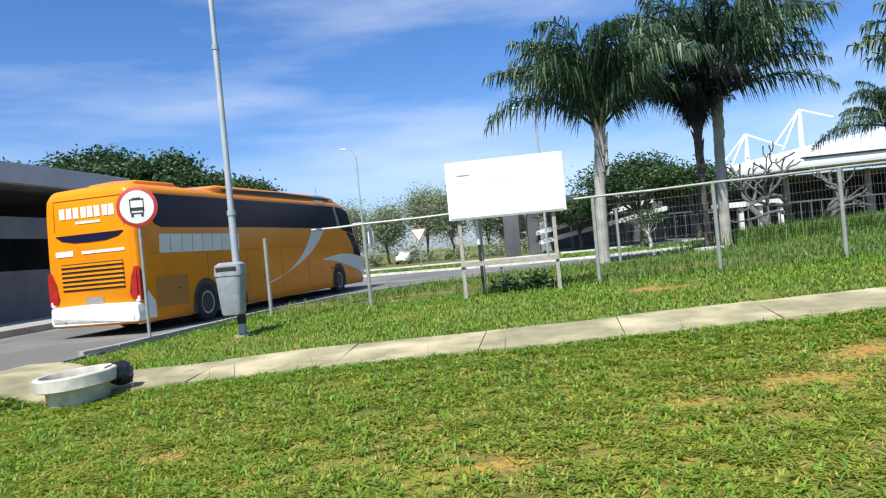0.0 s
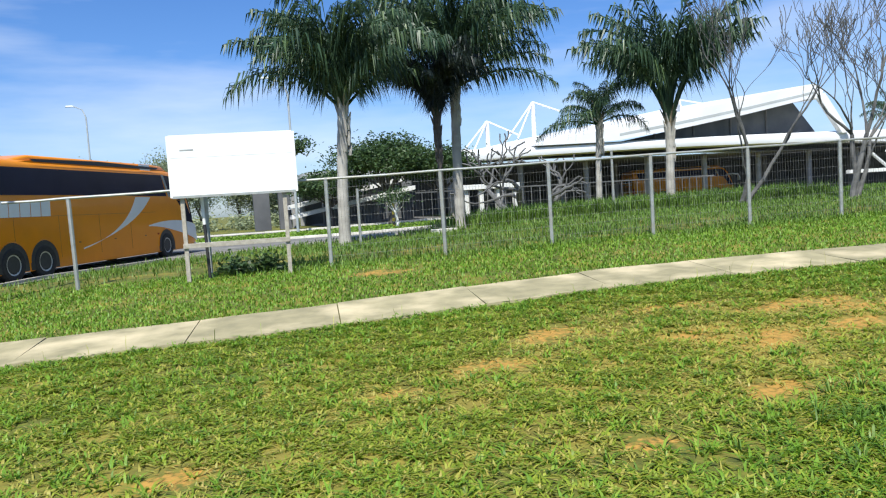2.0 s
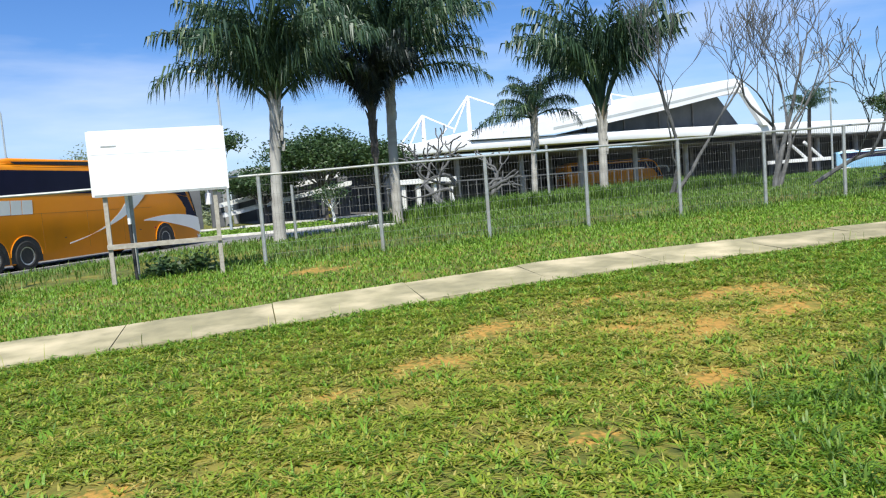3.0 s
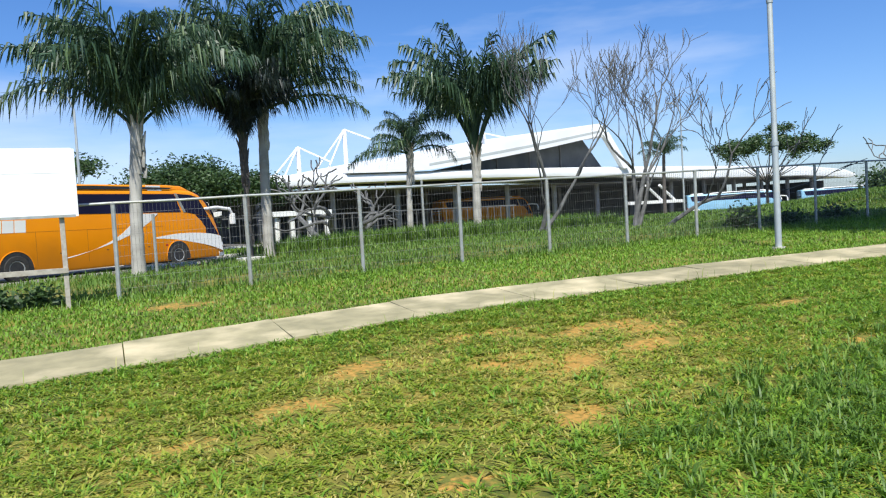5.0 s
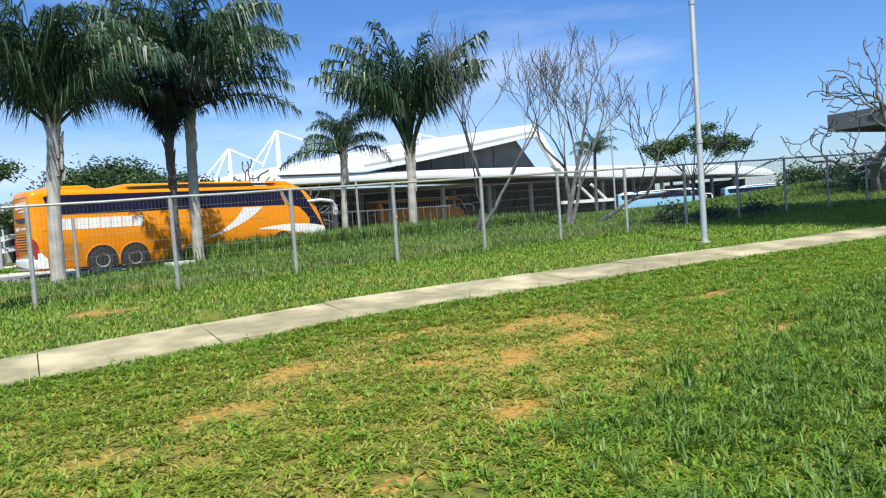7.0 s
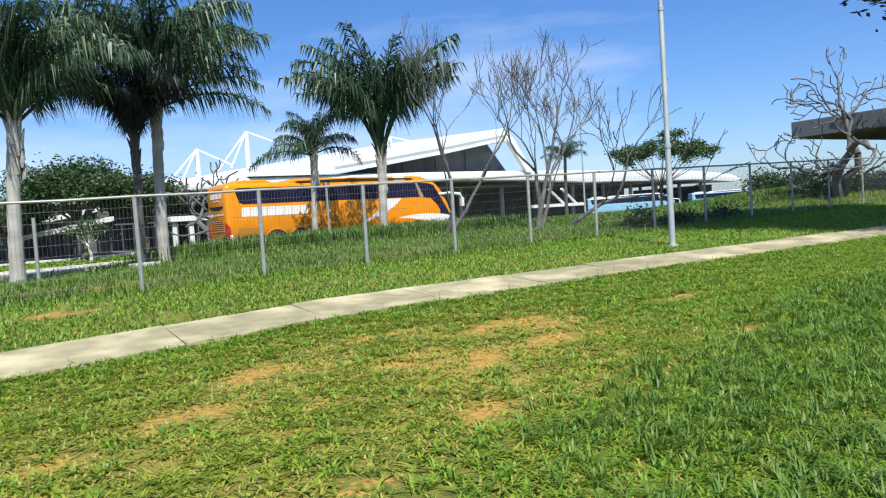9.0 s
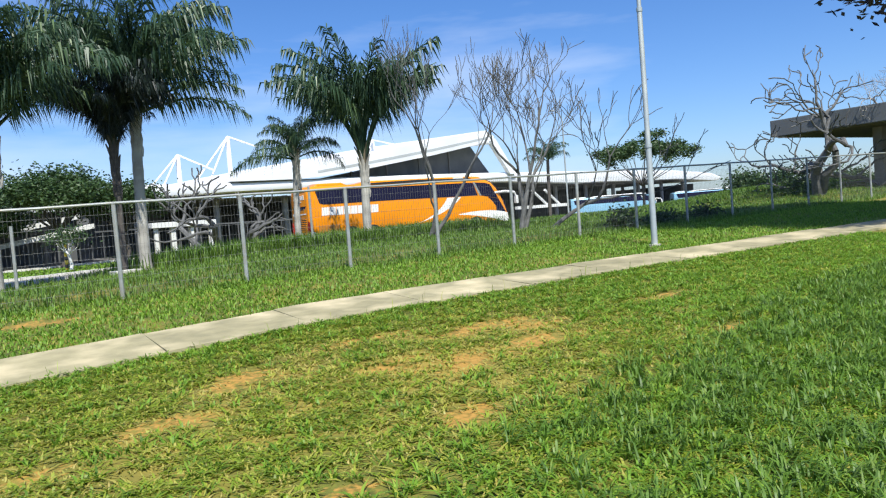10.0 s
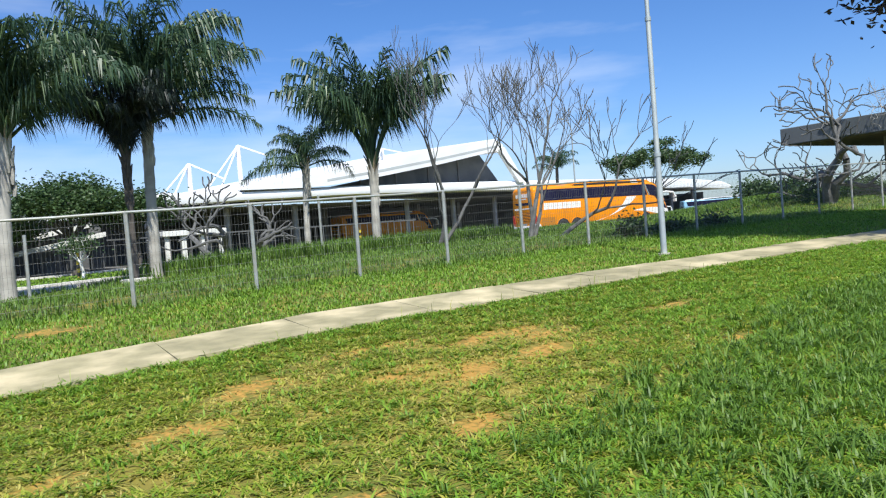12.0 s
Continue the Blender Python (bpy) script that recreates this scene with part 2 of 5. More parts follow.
# ---- building helpers ----
class Form:
    """Collects vertices and faces of one mesh."""

    def __init__(self):
        self.v, self.f = [], []

    def box(self, c, s, m=None, taper=1.0):
        k = len(self.v)
        for dz, w in ((-0.5, 1.0), (0.5, taper)):
            for dx, dy in ((-0.5, -0.5), (0.5, -0.5), (0.5, 0.5), (-0.5, 0.5)):
                p = Vector((c[0] + dx * s[0] * w, c[1] + dy * s[1] * w, c[2] + dz * s[2]))
                self.v.append(tuple(m @ p if m else p))
        self.f += [tuple(k + i for i in q) for q in ((3, 2, 1, 0), (4, 5, 6, 7), (0, 1, 5, 4), (1, 2, 6, 5), (2, 3, 7, 6), (3, 0, 4, 7))]
        return self

    def tube(self, pts, radii, n=6, caps=True):
        pts = [Vector(p) for p in pts]
        k0 = len(self.v)
        for i, p in enumerate(pts):
            d = (pts[min(i + 1, len(pts) - 1)] - pts[max(i - 1, 0)]).normalized()
            a = d.cross(Vector((0.31, 0.95, 0.05)) if abs(d.y) < 0.9 else Vector((1, 0, 0.1))).normalized()
            b = d.cross(a)
            r = radii[i] if hasattr(radii, "__len__") else radii
            for j in range(n):
                w = 2 * math.pi * j / n
                self.v.append(tuple(p + (a * math.cos(w) + b * math.sin(w)) * r))
        for i in range(len(pts) - 1):
            for j in range(n):
                q = k0 + i * n
                self.f.append((q + j, q + (j + 1) % n, q + n + (j + 1) % n, q + n + j))
        if caps:
            self.f.append(tuple(k0 + j for j in reversed(range(n))))
            self.f.append(tuple(k0 + (len(pts) - 1) * n + j for j in range(n)))
        return self

    def prism(self, outline, y0, y1):
        """An outline in x and z, drawn out from y0 to y1."""
        k, n = len(self.v), len(outline)
        self.v += [(x, y0, z) for x, z in outline] + [(x, y1, z) for x, z in outline]
        self.f.append(tuple(range(k, k + n)))
        self.f.append(tuple(reversed(range(k + n, k + 2 * n))))
        for i in range(n):
            j = (i + 1) % n
            self.f.append((k + j, k + i, k + n + i, k + n + j))
        return self

    def lathe(self, profile, n=24, c=(0, 0, 0)):
        k = len(self.v)
        for r, z in profile:
            for j in range(n):
                w = 2 * math.pi * j / n
                self.v.append((c[0] + r * math.cos(w), c[1] + r * math.sin(w), c[2] + z))
        for i in range(len(profile) - 1):
            for j in range(n):
                q = k + i * n
                self.f.append((q + j, q + (j + 1) % n, q + n + (j + 1) % n, q + n + j))
        self.f.append(tuple(k + j for j in reversed(range(n))))
        self.f.append(tuple(k + (len(profile) - 1) * n + j for j in range(n)))
        return self

    def loft(self, rings, caps=True):
        k, n = len(self.v), len(rings[0])
        for ring in rings:
            self.v += [tuple(p) for p in ring]
        for i in range(len(rings) - 1):
            for j in range(n):
                q = k + i * n
                self.f.append((q + j, q + (j + 1) % n, q + n + (j + 1) % n, q + n + j))
        if caps:
            self.f.append(tuple(k + j for j in reversed(range(n))))
            self.f.append(tuple(k + (len(rings) - 1) * n + j for j in range(n)))
        return self

    def mesh(self, name, mat, smooth=False, bevel=0.0):
        me = bpy.data.meshes.new(name)
        me.from_pydata(self.v, [], self.f)
        bm = bmesh.new()
        bm.from_mesh(me)
        if len(bm.faces) < 60000:
            bmesh.ops.recalc_face_normals(bm, faces=bm.faces)
        if bevel:
            bmesh.ops.bevel(bm, geom=list(bm.edges), offset=bevel, segments=2, affect="EDGES", profile=0.6)
        bm.to_mesh(me)
        bm.free()
        me.materials.append(mat)
        if smooth:
            me.polygons.foreach_set("use_smooth", [True] * len(me.polygons))
            me.set_sharp_from_angle(angle=radians(38))
        return me


def part(name, form, mat, parent=None, label="", smooth=False, bevel=0.0, m=None):
    ob = new(name, form if isinstance(form, bpy.types.Mesh) else form.mesh(name, mat, smooth, bevel))
    if parent:
        ob.parent = parent
    if m is not None:
        ob.matrix_basis = m
    return tagged(ob, label)


def thing(name, label, category, m=None, group="", kind=""):
    ob = new(name)
    if m is not None:
        ob.matrix_basis = m
    return tagged(ob, label, category, group, kind)


# ---- lie of the land ----
def smooth01(v):
    v = np.clip(v, 0, 1)
    return v * v * (3 - 2 * v)


EDGE_X = [-12.0, -8.9, -8.6, -8.3, -7.6, -5.0, 0.0, 6.0, 14.0, 25.0, 45.0, 200.0]
EDGE_Y = [2.0, 3.0, 12.0, 18.0, 23.0, 28.0, 31.6, 33.9, 35.4, 36.3, 37.0, 37.0]


def road_level(x):
    return np.interp(x, [-60, -3, 10, 20, 38, 52, 80, 120], [-0.09, -0.06, 0.10, 0.17, 0.18, 0.15, -0.35, -0.5])


def edge_gap(x, y):
    """Signed distance from the near edge of the road; positive on the lawn."""
    x, y = np.asarray(x, float), np.asarray(y, float)
    best = np.full(np.broadcast(x, y).shape, 1e9)
    for i in range(len(EDGE_X) - 1):
        ax, ay, bx, by = EDGE_X[i], EDGE_Y[i], EDGE_X[i + 1], EDGE_Y[i + 1]
        k = np.clip(((x - ax) * (bx - ax) + (y - ay) * (by - ay)) / ((bx - ax) ** 2 + (by - ay) ** 2), 0, 1)
        best = np.minimum(best, np.hypot(x - ax - k * (bx - ax), y - ay - k * (by - ay)))
    inside = (y < np.interp(x, EDGE_X[2:], EDGE_Y[2:])) & (x > np.interp(y, [3, 12, 18, 23, 28], [-8.9, -8.6, -8.3, -7.6, -5.0]))
    return np.where(inside, best, -best)


def land(x, y):
    """Height of the ground."""
    x, y = np.asarray(x, float), np.asarray(y, float)
    plane = -0.9 + 0.02 * np.clip(x, -30, 60) + 0.07 * np.clip(y, -40, 60)
    crest = 0.32 + 0.014 * np.clip(x, -30, 30) + 1.0 * smooth01((x - 33) / 14) * (1 - smooth01((y - 26) / 12))
    crest = crest - np.interp(x, [2, 9], [0.15, 0.0]) * smooth01((y - 18) / 6)
    lawn = -np.logaddexp(-plane / 0.12, -crest / 0.12) * 0.12
    road = road_level(x)
    k = smooth01(edge_gap(x, y) / np.where(y > 18, 5.0, 1.2))
    return (road - 0.04) * (1 - k) + lawn * k


def spot(x, y, dz=0.0):
    return (x, y, float(land(x, y)) + dz)


SOIL = [(1.85, 13.95, 0.6, 0.42), (3.4, 7.95, 0.75, 0.36), (2.3, 7.0, 0.6, 0.28), (4.55, 5.33, 0.62, 0.27), (6.8, 8.0, 1.2, 0.36), (6.85, 6.85, 0.9, 0.36),
        (9.9, 7.55, 0.65, 0.24), (5.6, 6.75, 1.0, 0.45), (4.95, 7.25, 0.6, 0.34), (7.5, 7.5, 0.7, 0.3), (2.95, 4.6, 0.35, 0.14), (-0.65, 5.25, 0.45, 0.24), (-4.07, 6.03, 0.5, 0.22),
        (1.2, 6.5, 0.35, 0.16), (5.2, 8.6, 0.9, 0.25), (9.0, 5.6, 0.5, 0.2)]


def bare(x, y):
    """How bare the soil lies, 0 to 1."""
    v = np.zeros(np.broadcast(x, y).shape)
    for cx, cy, a, b in SOIL:
        v = np.maximum(v, np.exp(-(((x - cx) / a) ** 2 + ((y - cy) / b) ** 2)))
    rag = 0.5 + 0.3 * np.sin(x * 6.1 + 2 * np.sin(y * 4.3)) + 0.2 * np.sin(y * 11.0 + 1.5 * np.sin(x * 7.7))
    return np.clip(v * (0.55 + 0.8 * rag), 0, 1)


def worn_down(x, y):
    """How thin the grass has worn, 0 to 1: a broad uneven patch of the lawn."""
    v = np.exp(-(((x - 5.6) / 3.6) ** 2 + ((y - 6.9) / 1.7) ** 2)) + 0.38 * np.exp(-(((x - 1.5) / 2.6) ** 2 + ((y - 6.2) / 1.3) ** 2)) + 0.2 * np.exp(-(((x + 2) / 4) ** 2 + ((y - 5.6) / 0.9) ** 2))
    rag = 0.6 + 0.4 * np.sin(x * 4.3 + 1.9 * np.sin(y * 5.1)) * np.sin(y * 6.7 + 1.3 * np.sin(x * 3.1))
    return np.clip(v * rag, 0, 0.85)


# ---- ground, road, path ----
def grid_mesh(name, xs, ys, mat):
    gx, gy = np.meshgrid(xs, ys)
    gz = land(gx, gy)
    rough_up = 0.012 * np.sin(gx * 5.1 + np.cos(gy * 3.3)) * np.cos(gy * 4.7 + gx)
    gz = gz + np.where(gy < 20, rough_up, 0)
    verts = np.stack([gx.ravel(), gy.ravel(), gz.ravel()], 1)
    nx, ny = len(xs), len(ys)
    i = np.arange((nx - 1) * (ny - 1))
    a = (i // (nx - 1)) * nx + i % (nx - 1)
    faces = np.stack([a, a + 1, a + nx + 1, a + nx], 1)
    me = bpy.data.meshes.new(name)
    me.from_pydata(verts.tolist(), [], faces.tolist())
    at = me.attributes.new("soil", "FLOAT", "POINT")
    at.data.foreach_set("value", bare(gx, gy).ravel().astype(np.float32))
    at = me.attributes.new("worn", "FLOAT", "POINT")
    at.data.foreach_set("value", worn_down(gx, gy).ravel().astype(np.float32))
    me.materials.append(mat)
    me.polygons.foreach_set("use_smooth", [True] * len(me.polygons))
    return me


xs = np.concatenate([[-2500, -900, -300, -120], np.arange(-70, -14, 4.0), np.arange(-14, 26, 0.2), np.arange(26, 60, 1.0), [64, 72, 84, 100, 130, 200, 400, 1000, 2500]])
ys = np.concatenate([[-2500, -800, -200, -60, -25, -12, -5, 0], np.arange(3, 17, 0.2), np.arange(17, 46, 0.75), [48, 52, 58, 66, 80, 100, 140, 220, 400, 1000, 2500]])
ground = part("ground", grid_mesh("ground", xs, ys, TURF), TURF)
tagged(ground, "green lawn with bare orange soil patches", "lawn", kind="structure")


def ribbon(xa, ya, xb, yb, dz, name, mat, depth=0.25):
    """A band between two lines of points, with thickness."""
    f = Form()
    rings = []
    for i in range(len(xa)):
        za, zb = float(road_level(xa[i])) + dz, float(road_level(xb[i])) + dz
        rings.append([(xa[i], ya[i], za), (xb[i], yb[i], zb), (xb[i], yb[i], zb - depth), (xa[i], ya[i], za - depth)])
    return f.loft(rings).mesh(name, mat)


FAR_X = [-60, -30, -12, -4, 3, 8, 14, 22, 35, 200]
FAR_Y = [46.0, 45.5, 43.7, 40.8, 38.7, 39.9, 41.9, 44.2, 45.4, 46.0]
us = np.concatenate([np.arange(-8.0, 60, 1.5), [70, 90, 120, 200]])
road = part("road", ribbon(us, np.interp(us, EDGE_X[2:], EDGE_Y[2:]) - 0.05, us, np.interp(us, FAR_X, FAR_Y) + 0.05, 0.0, "road", ASPHALT), ASPHALT)
tagged(road, "worn grey asphalt bus road", "road", kind="structure")
apron = part("road", ribbon([-8.0, -8.0, -8.2, -8.5, -8.7, -9.0, -9.2], [42.2, 23, 20, 14, 9, 3, -20], [-15.4] * 7, [42.2, 23, 20, 14, 9, 3, -20], 0.004, "road", ASPHALT), ASPHALT)
tagged(apron, "grey asphalt lane beside the bus platform", "road", kind="structure")
back_road = part("road", ribbon([-60, 0, 200], [57.0, 55.0, 55.0], [-60, 0, 200], [63.0, 61.0, 63.0], 0.03, "road", ASPHALT), ASPHALT)
tagged(back_road, "grey asphalt lane before the terminal", "road", kind="structure")
platform = part("pavement", ribbon([-15.4, -15.4], [-20, 43], [-34, -34], [-20, 43], 0.16, "pavement", KERB_GREY, 0.4), KERB_GREY)
tagged(platform, "grey concrete bus platform with a worn edge", "pavement", kind="structure")


def kerb_run(points, mat, label, piece=1.0, h=0.13, w=0.14, gap=0.015, level=road_level):
    """A row of kerb stones along a line."""
    run = thing("kerb", label, "kerb", kind="structure")
    stone = Form().box((0, 0, 0), (1, w, h + 0.12)).mesh("kerbstone", mat, bevel=0.012)
    pts = [Vector((p[0], p[1], 0)) for p in points]
    for a, b in zip(pts, pts[1:]):
        n = max(1, round((b - a).length / piece))
        for i in range(n):
            c = a.lerp(b, (i + 0.5) / n)
            long = (b - a).length / n - gap
            m = Matrix.Translation((c.x, c.y, float(level(c.x)) + h / 2 - 0.06)) @ Matrix.Rotation(math.atan2((b - a).y, (b - a).x), 4, "Z") @ Matrix.Diagonal((long, 1, 1, 1))
            part("kerbstone", stone, mat, run, m=m)
    return run


kerb_run([(x, float(np.interp(x, FAR_X, FAR_Y))) for x in (-26, -12, -8, -4, 0, 3, 5.5, 8, 11, 14, 18, 22, 35, 50)], KERB, "whitewashed kerb along the grass island", 1.5)
kerb_run([(-8.78, 11.2), (-8.6, 12), (-8.3, 18), (-7.6, 23), (-5, 28), (0, 31.6), (6, 33.9)], KERB_GREY, "grey concrete kerb between lawn and road", 1.2, 0.08)
kerb_run([(-15.35, 4), (-15.35, 30)], KERB_GREY, "grey concrete kerb of the bus platform", 1.5, 0.2, 0.2)
kerb_run([(-60, 56.9), (-22, 56.9), (0, 55.0), (60, 55.0)], KERB, "whitewashed kerb of the terminal lane", 3.0, 0.16, 0.2)

PATH_X = [-9.2, -6.2, -4.0, 0.0, 3.2, 5.7, 12.0, 21.0, 45.0]
PATH_Y = [9.3, 9.72, 10.1, 10.27, 10.6, 10.85, 10.5, 9.75, 7.6]
PATH_W = [2.2, 1.4, 1.42, 1.45, 1.5, 1.5, 1.35, 1.25, 1.2]
footpath = thing("footpath", "worn beige concrete footpath across the lawn", "path", kind="structure")
cuts = [-9.2, -7.6, -5.6, -3.4, -1.25, 0.84, 3.0, 5.1, 7.2, 9.4, 11.5, 13.6, 15.8, 17.9, 20.0, 22.2, 24.4, 26.6, 28.8, 31, 34, 37, 40, 45]
for i, (xa, xb) in enumerate(zip(cuts, cuts[1:])):
    rings = []
    for x in np.linspace(xa + 0.008, xb - 0.008, 6):
        c, w = float(np.interp(x, PATH_X, PATH_Y)), float(np.interp(x, PATH_X, PATH_W)) / 2
        wob = 0.03 * math.sin(x * 3.1) + 0.02 * math.sin(x * 7.7)
        za, zb = float(land(x, c - w)) + 0.05, float(land(x, c + w)) + 0.05
        tip = 0.008 * math.sin(i * 2.3)
        rings.append([(x, c - w + wob, za + tip), (x, c + w - wob, zb - tip), (x, c + w - wob, zb - 0.12), (x, c - w + wob, za - 0.12)])
    part("slab", Form().loft(rings), CONCRETE, footpath)

# ---- grass ----
rng = np.random.default_rng(7)


def blades(name, x, y, height, width, mat, label, lie=0.6, dz=0.0, th=None):
    """Many bent blades as one mesh."""
    n = len(x)
    z = land(x, y) - 0.01 + dz
    th = rng.uniform(0, 2 * math.pi, n) if th is None else th
    h = height * rng.uniform(0.55, 1.25, n)
    w = width * rng.uniform(0.7, 1.3, n) * 0.5
    out = h * lie * rng.uniform(0.2, 1.6, n)
    dx, dy = np.cos(th), np.sin(th)
    px, py = -dy, dx
    base = np.stack([x, y, z], 1)
    side = np.stack([px * w, py * w, np.zeros(n)], 1)
    mid = base + np.stack([dx * out * 0.35, dy * out * 0.35, h * 0.6], 1)
    tip = base + np.stack([dx * out, dy * out, h * rng.uniform(0.55, 1.0, n)], 1)
    v = np.stack([base - side, base + side, mid - side * 0.85, mid + side * 0.85, tip], 1).reshape(-1, 3)
    k = np.arange(n)[:, None] * 5
    quads, tris = k + np.array([[0, 1, 3, 2]]), k + np.array([[2, 3, 4]])
    me = bpy.data.meshes.new(name)
    me.vertices.add(n * 5)
    me.vertices.foreach_set("co", v.ravel().astype(np.float32))
    loops = np.concatenate([quads, tris], 1).ravel()
    me.loops.add(n * 7)
    me.loops.foreach_set("vertex_index", loops.astype(np.int32))
    me.polygons.add(n * 2)
    starts = (np.arange(n)[:, None] * 7 + np.array([[0, 4]])).ravel()
    me.polygons.foreach_set("loop_start", starts.astype(np.int32))
    me.update(calc_edges=True)
    me.validate()
    me.materials.append(mat)
    ob = new(name, me)
    return tagged(ob, label, "grass", kind="stuff")


def on_path(x, y, margin=0.0):
    return np.abs(y - np.interp(x, PATH_X, PATH_Y)) < np.interp(x, PATH_X, PATH_W) / 2 - margin


def patchy(x, y, s=1.0, seed=0.0):
    return 0.5 + 0.25 * np.sin(x * 1.7 * s + 2.1 * np.sin(y * 1.3 * s + seed)) + 0.25 * np.sin(y * 2.3 * s + 1.7 * np.sin(x * 0.9 * s - seed))


def scatter(n, x0, x1, y0, y1):
    return rng.uniform(x0, x1, n), rng.uniform(y0, y1, n)


def grow(name, n, box, height, width, mat, label, keep, lie=0.6, tuft=1):
    """Blades where keep() lets them stand, in rosettes of so many."""
    x, y = scatter(n // tuft, *box)
    ok = (edge_gap(x, y) > 0.1) & ~on_path(x, y, 0.04) & (rng.uniform(0, 1, len(x)) < keep(x, y))
    x, y = np.repeat(x[ok], tuft), np.repeat(y[ok], tuft)
    th = rng.uniform(0, 2 * math.pi, len(x))
    if tuft > 1:
        away = rng.uniform(0.0, 0.045, len(x))
        x, y = x + away * np.cos(th), y + away * np.sin(th)
        th = th + rng.normal(0, 0.5, len(x))
    return blades(name, x, y, height, width, mat, label, lie, th=th)


def lawn_keep(x, y):
    return (1 - 0.3 * worn_down(x, y)) * (1 - 0.85 * np.clip(bare(x, y) * 1.3, 0, 1)) * (0.25 + 0.75 * np.clip(patchy(x, y) * patchy(x, y, 3.1, 2.0) * 2.2, 0, 1))


def dry_keep(x, y):
    v = np.zeros(len(x))
    for cx, cy, a, b in SOIL:
        v = np.maximum(v, np.exp(-(((x - cx) / (a * 1.9)) ** 2 + ((y - cy) / (b * 2.2)) ** 2)))
    return (0.045 + 0.6 * v * patchy(x, y, 2.0, 1.0) + 0.45 * worn_down(x, y)) * (1 - 0.75 * np.clip(bare(x, y) * 1.3, 0, 1))


def lush_keep(x, y):
    edge = np.exp(-((y - (np.interp(x, PATH_X, PATH_Y) - np.interp(x, PATH_X, PATH_W) / 2)) / 0.5) ** 2)
    far_right = np.maximum(smooth01((x - 6.8) / 2.5) * smooth01((10.5 - y) / 3), smooth01((x - 2.6) / 2.0) * smooth01((5.4 - y) / 1.2))
    return (1 - np.clip(bare(x, y) * 1.5, 0, 1)) * (1 - 0.7 * worn_down(x, y)) * np.clip(0.12 + 0.25 * patchy(x, y, 2.3, 5.0) + 0.8 * edge + 0.7 * far_right, 0, 1)


def tuft_keep(x, y):
    rise = smooth01((x - 3.0) / 3.0) * smooth01((5.6 + 0.25 * (x - 6) - y) / 1.6)
    return rise * (1 - np.clip(1.6 * bare(x, y), 0, 1)) * (0.35 + 0.65 * patchy(x, y, 1.6, 4.0))


grow("short_grass", 380000, (-9, 18, 2.4, 10.6), 0.06, 0.022, BLADE, "short mown green and straw-coloured grass", lawn_keep, 2.2, 8)
grow("lush_grass", 210000, (-9, 20, 2.0, 10.8), 0.09, 0.02, BLADE_LUSH, "longer lush grass at the path's edge", lush_keep, 1.4, 8)
grow("tuft_grass", 60000, (1.5, 16, 2.0, 6.5), 0.17, 0.017, BLADE_TALL, "dark green tufts of longer grass", tuft_keep, 0.9, 9)
grow("verge_grass", 130000, (-9, 32, 10.0, 16.2), 0.085, 0.022, BLADE_LUSH, "green grass between footpath and fence", lambda x, y: (0.4 + 0.6 * patchy(x, y, 0.8)) * (1 - np.clip(1.6 * bare(x, y), 0, 1)), 0.8)
grow("tall_grass", 95000, (-8, 45, 15.0, 25), 0.19, 0.02, BLADE_TALL, "tall uncut grass along the fence", lambda x, y: np.where(x < 0, 0.35, 0.9) * (0.3 + 0.7 * patchy(x, y, 0.6, 2.0)), 0.7)
grow("roadside_grass", 52000, (24, 46, 26.5, 35), 0.34, 0.035, BLADE_TALL, "tall uncut grass beside the road", lambda x, y: 0.4 + 0.6 * patchy(x, y, 0.5, 2.0), 0.5)
grow("bank_grass", 60000, (-8, 60, 24, 37), 0.27, 0.03, BLADE_TALL, "uncut grass on the bank by the road", lambda x, y: (0.25 + 0.75 * smooth01((x - 3) / 6)) * (0.4 + 0.6 * patchy(x, y, 0.5, 1.0)), 0.6)
grow("roadside_grass", 60000, (4, 24, 26.5, 33.5), 0.72, 0.03, BLADE_TALL, "knee-high uncut grass beside the road", lambda x, y: smooth01((x - 5) / 5) * smooth01((24 - x) / 4) * (0.35 + 0.65 * patchy(x, y, 0.5, 3.0)), 0.5)
grow("dry_grass", 210000, (-5, 12, 2.6, 10.2), 0.045, 0.017, BLADE_DRY, "straw-coloured dry grass round the bare soil", dry_keep, 2.2, 3)
grow("dry_verge", 9000, (-6, 12, 11.2, 15.5), 0.07, 0.02, BLADE_DRY, "yellowing grass by the footpath", lambda x, y: 0.3 * patchy(x, y, 1.4, 3.0), 1.2)
ix, iy = scatter(34000, -24, 50, 38.8, 55)
far_side = iy > np.interp(ix, FAR_X, FAR_Y) + 0.2
ix, iy = ix[far_side], iy[far_side]
blades("island_grass", ix, iy, 0.13, 0.12, BLADE_LUSH, "short green grass of the traffic island", 0.5)
grow("seed_stalks", 420, (-7, 14, 8.5, 10.4), 0.30, 0.008, BLADE, "thin grass stalks at the path's edge", lambda x, y: np.exp(-((y - np.interp(x, PATH_X, PATH_Y) + 0.85) / 0.25) ** 2), 0.35)

# ---- fence ----
FENCE_Y = 15.74
fence = thing("fence", "galvanised steel fence with wire mesh and a top rail", "fence", kind="structure")
post_xs = [-6.95, -4.46] + [0.9 + 2.6 * k for k in range(-1, 17)]


def fence_top(x):
    return 2.12 + 0.018 * x


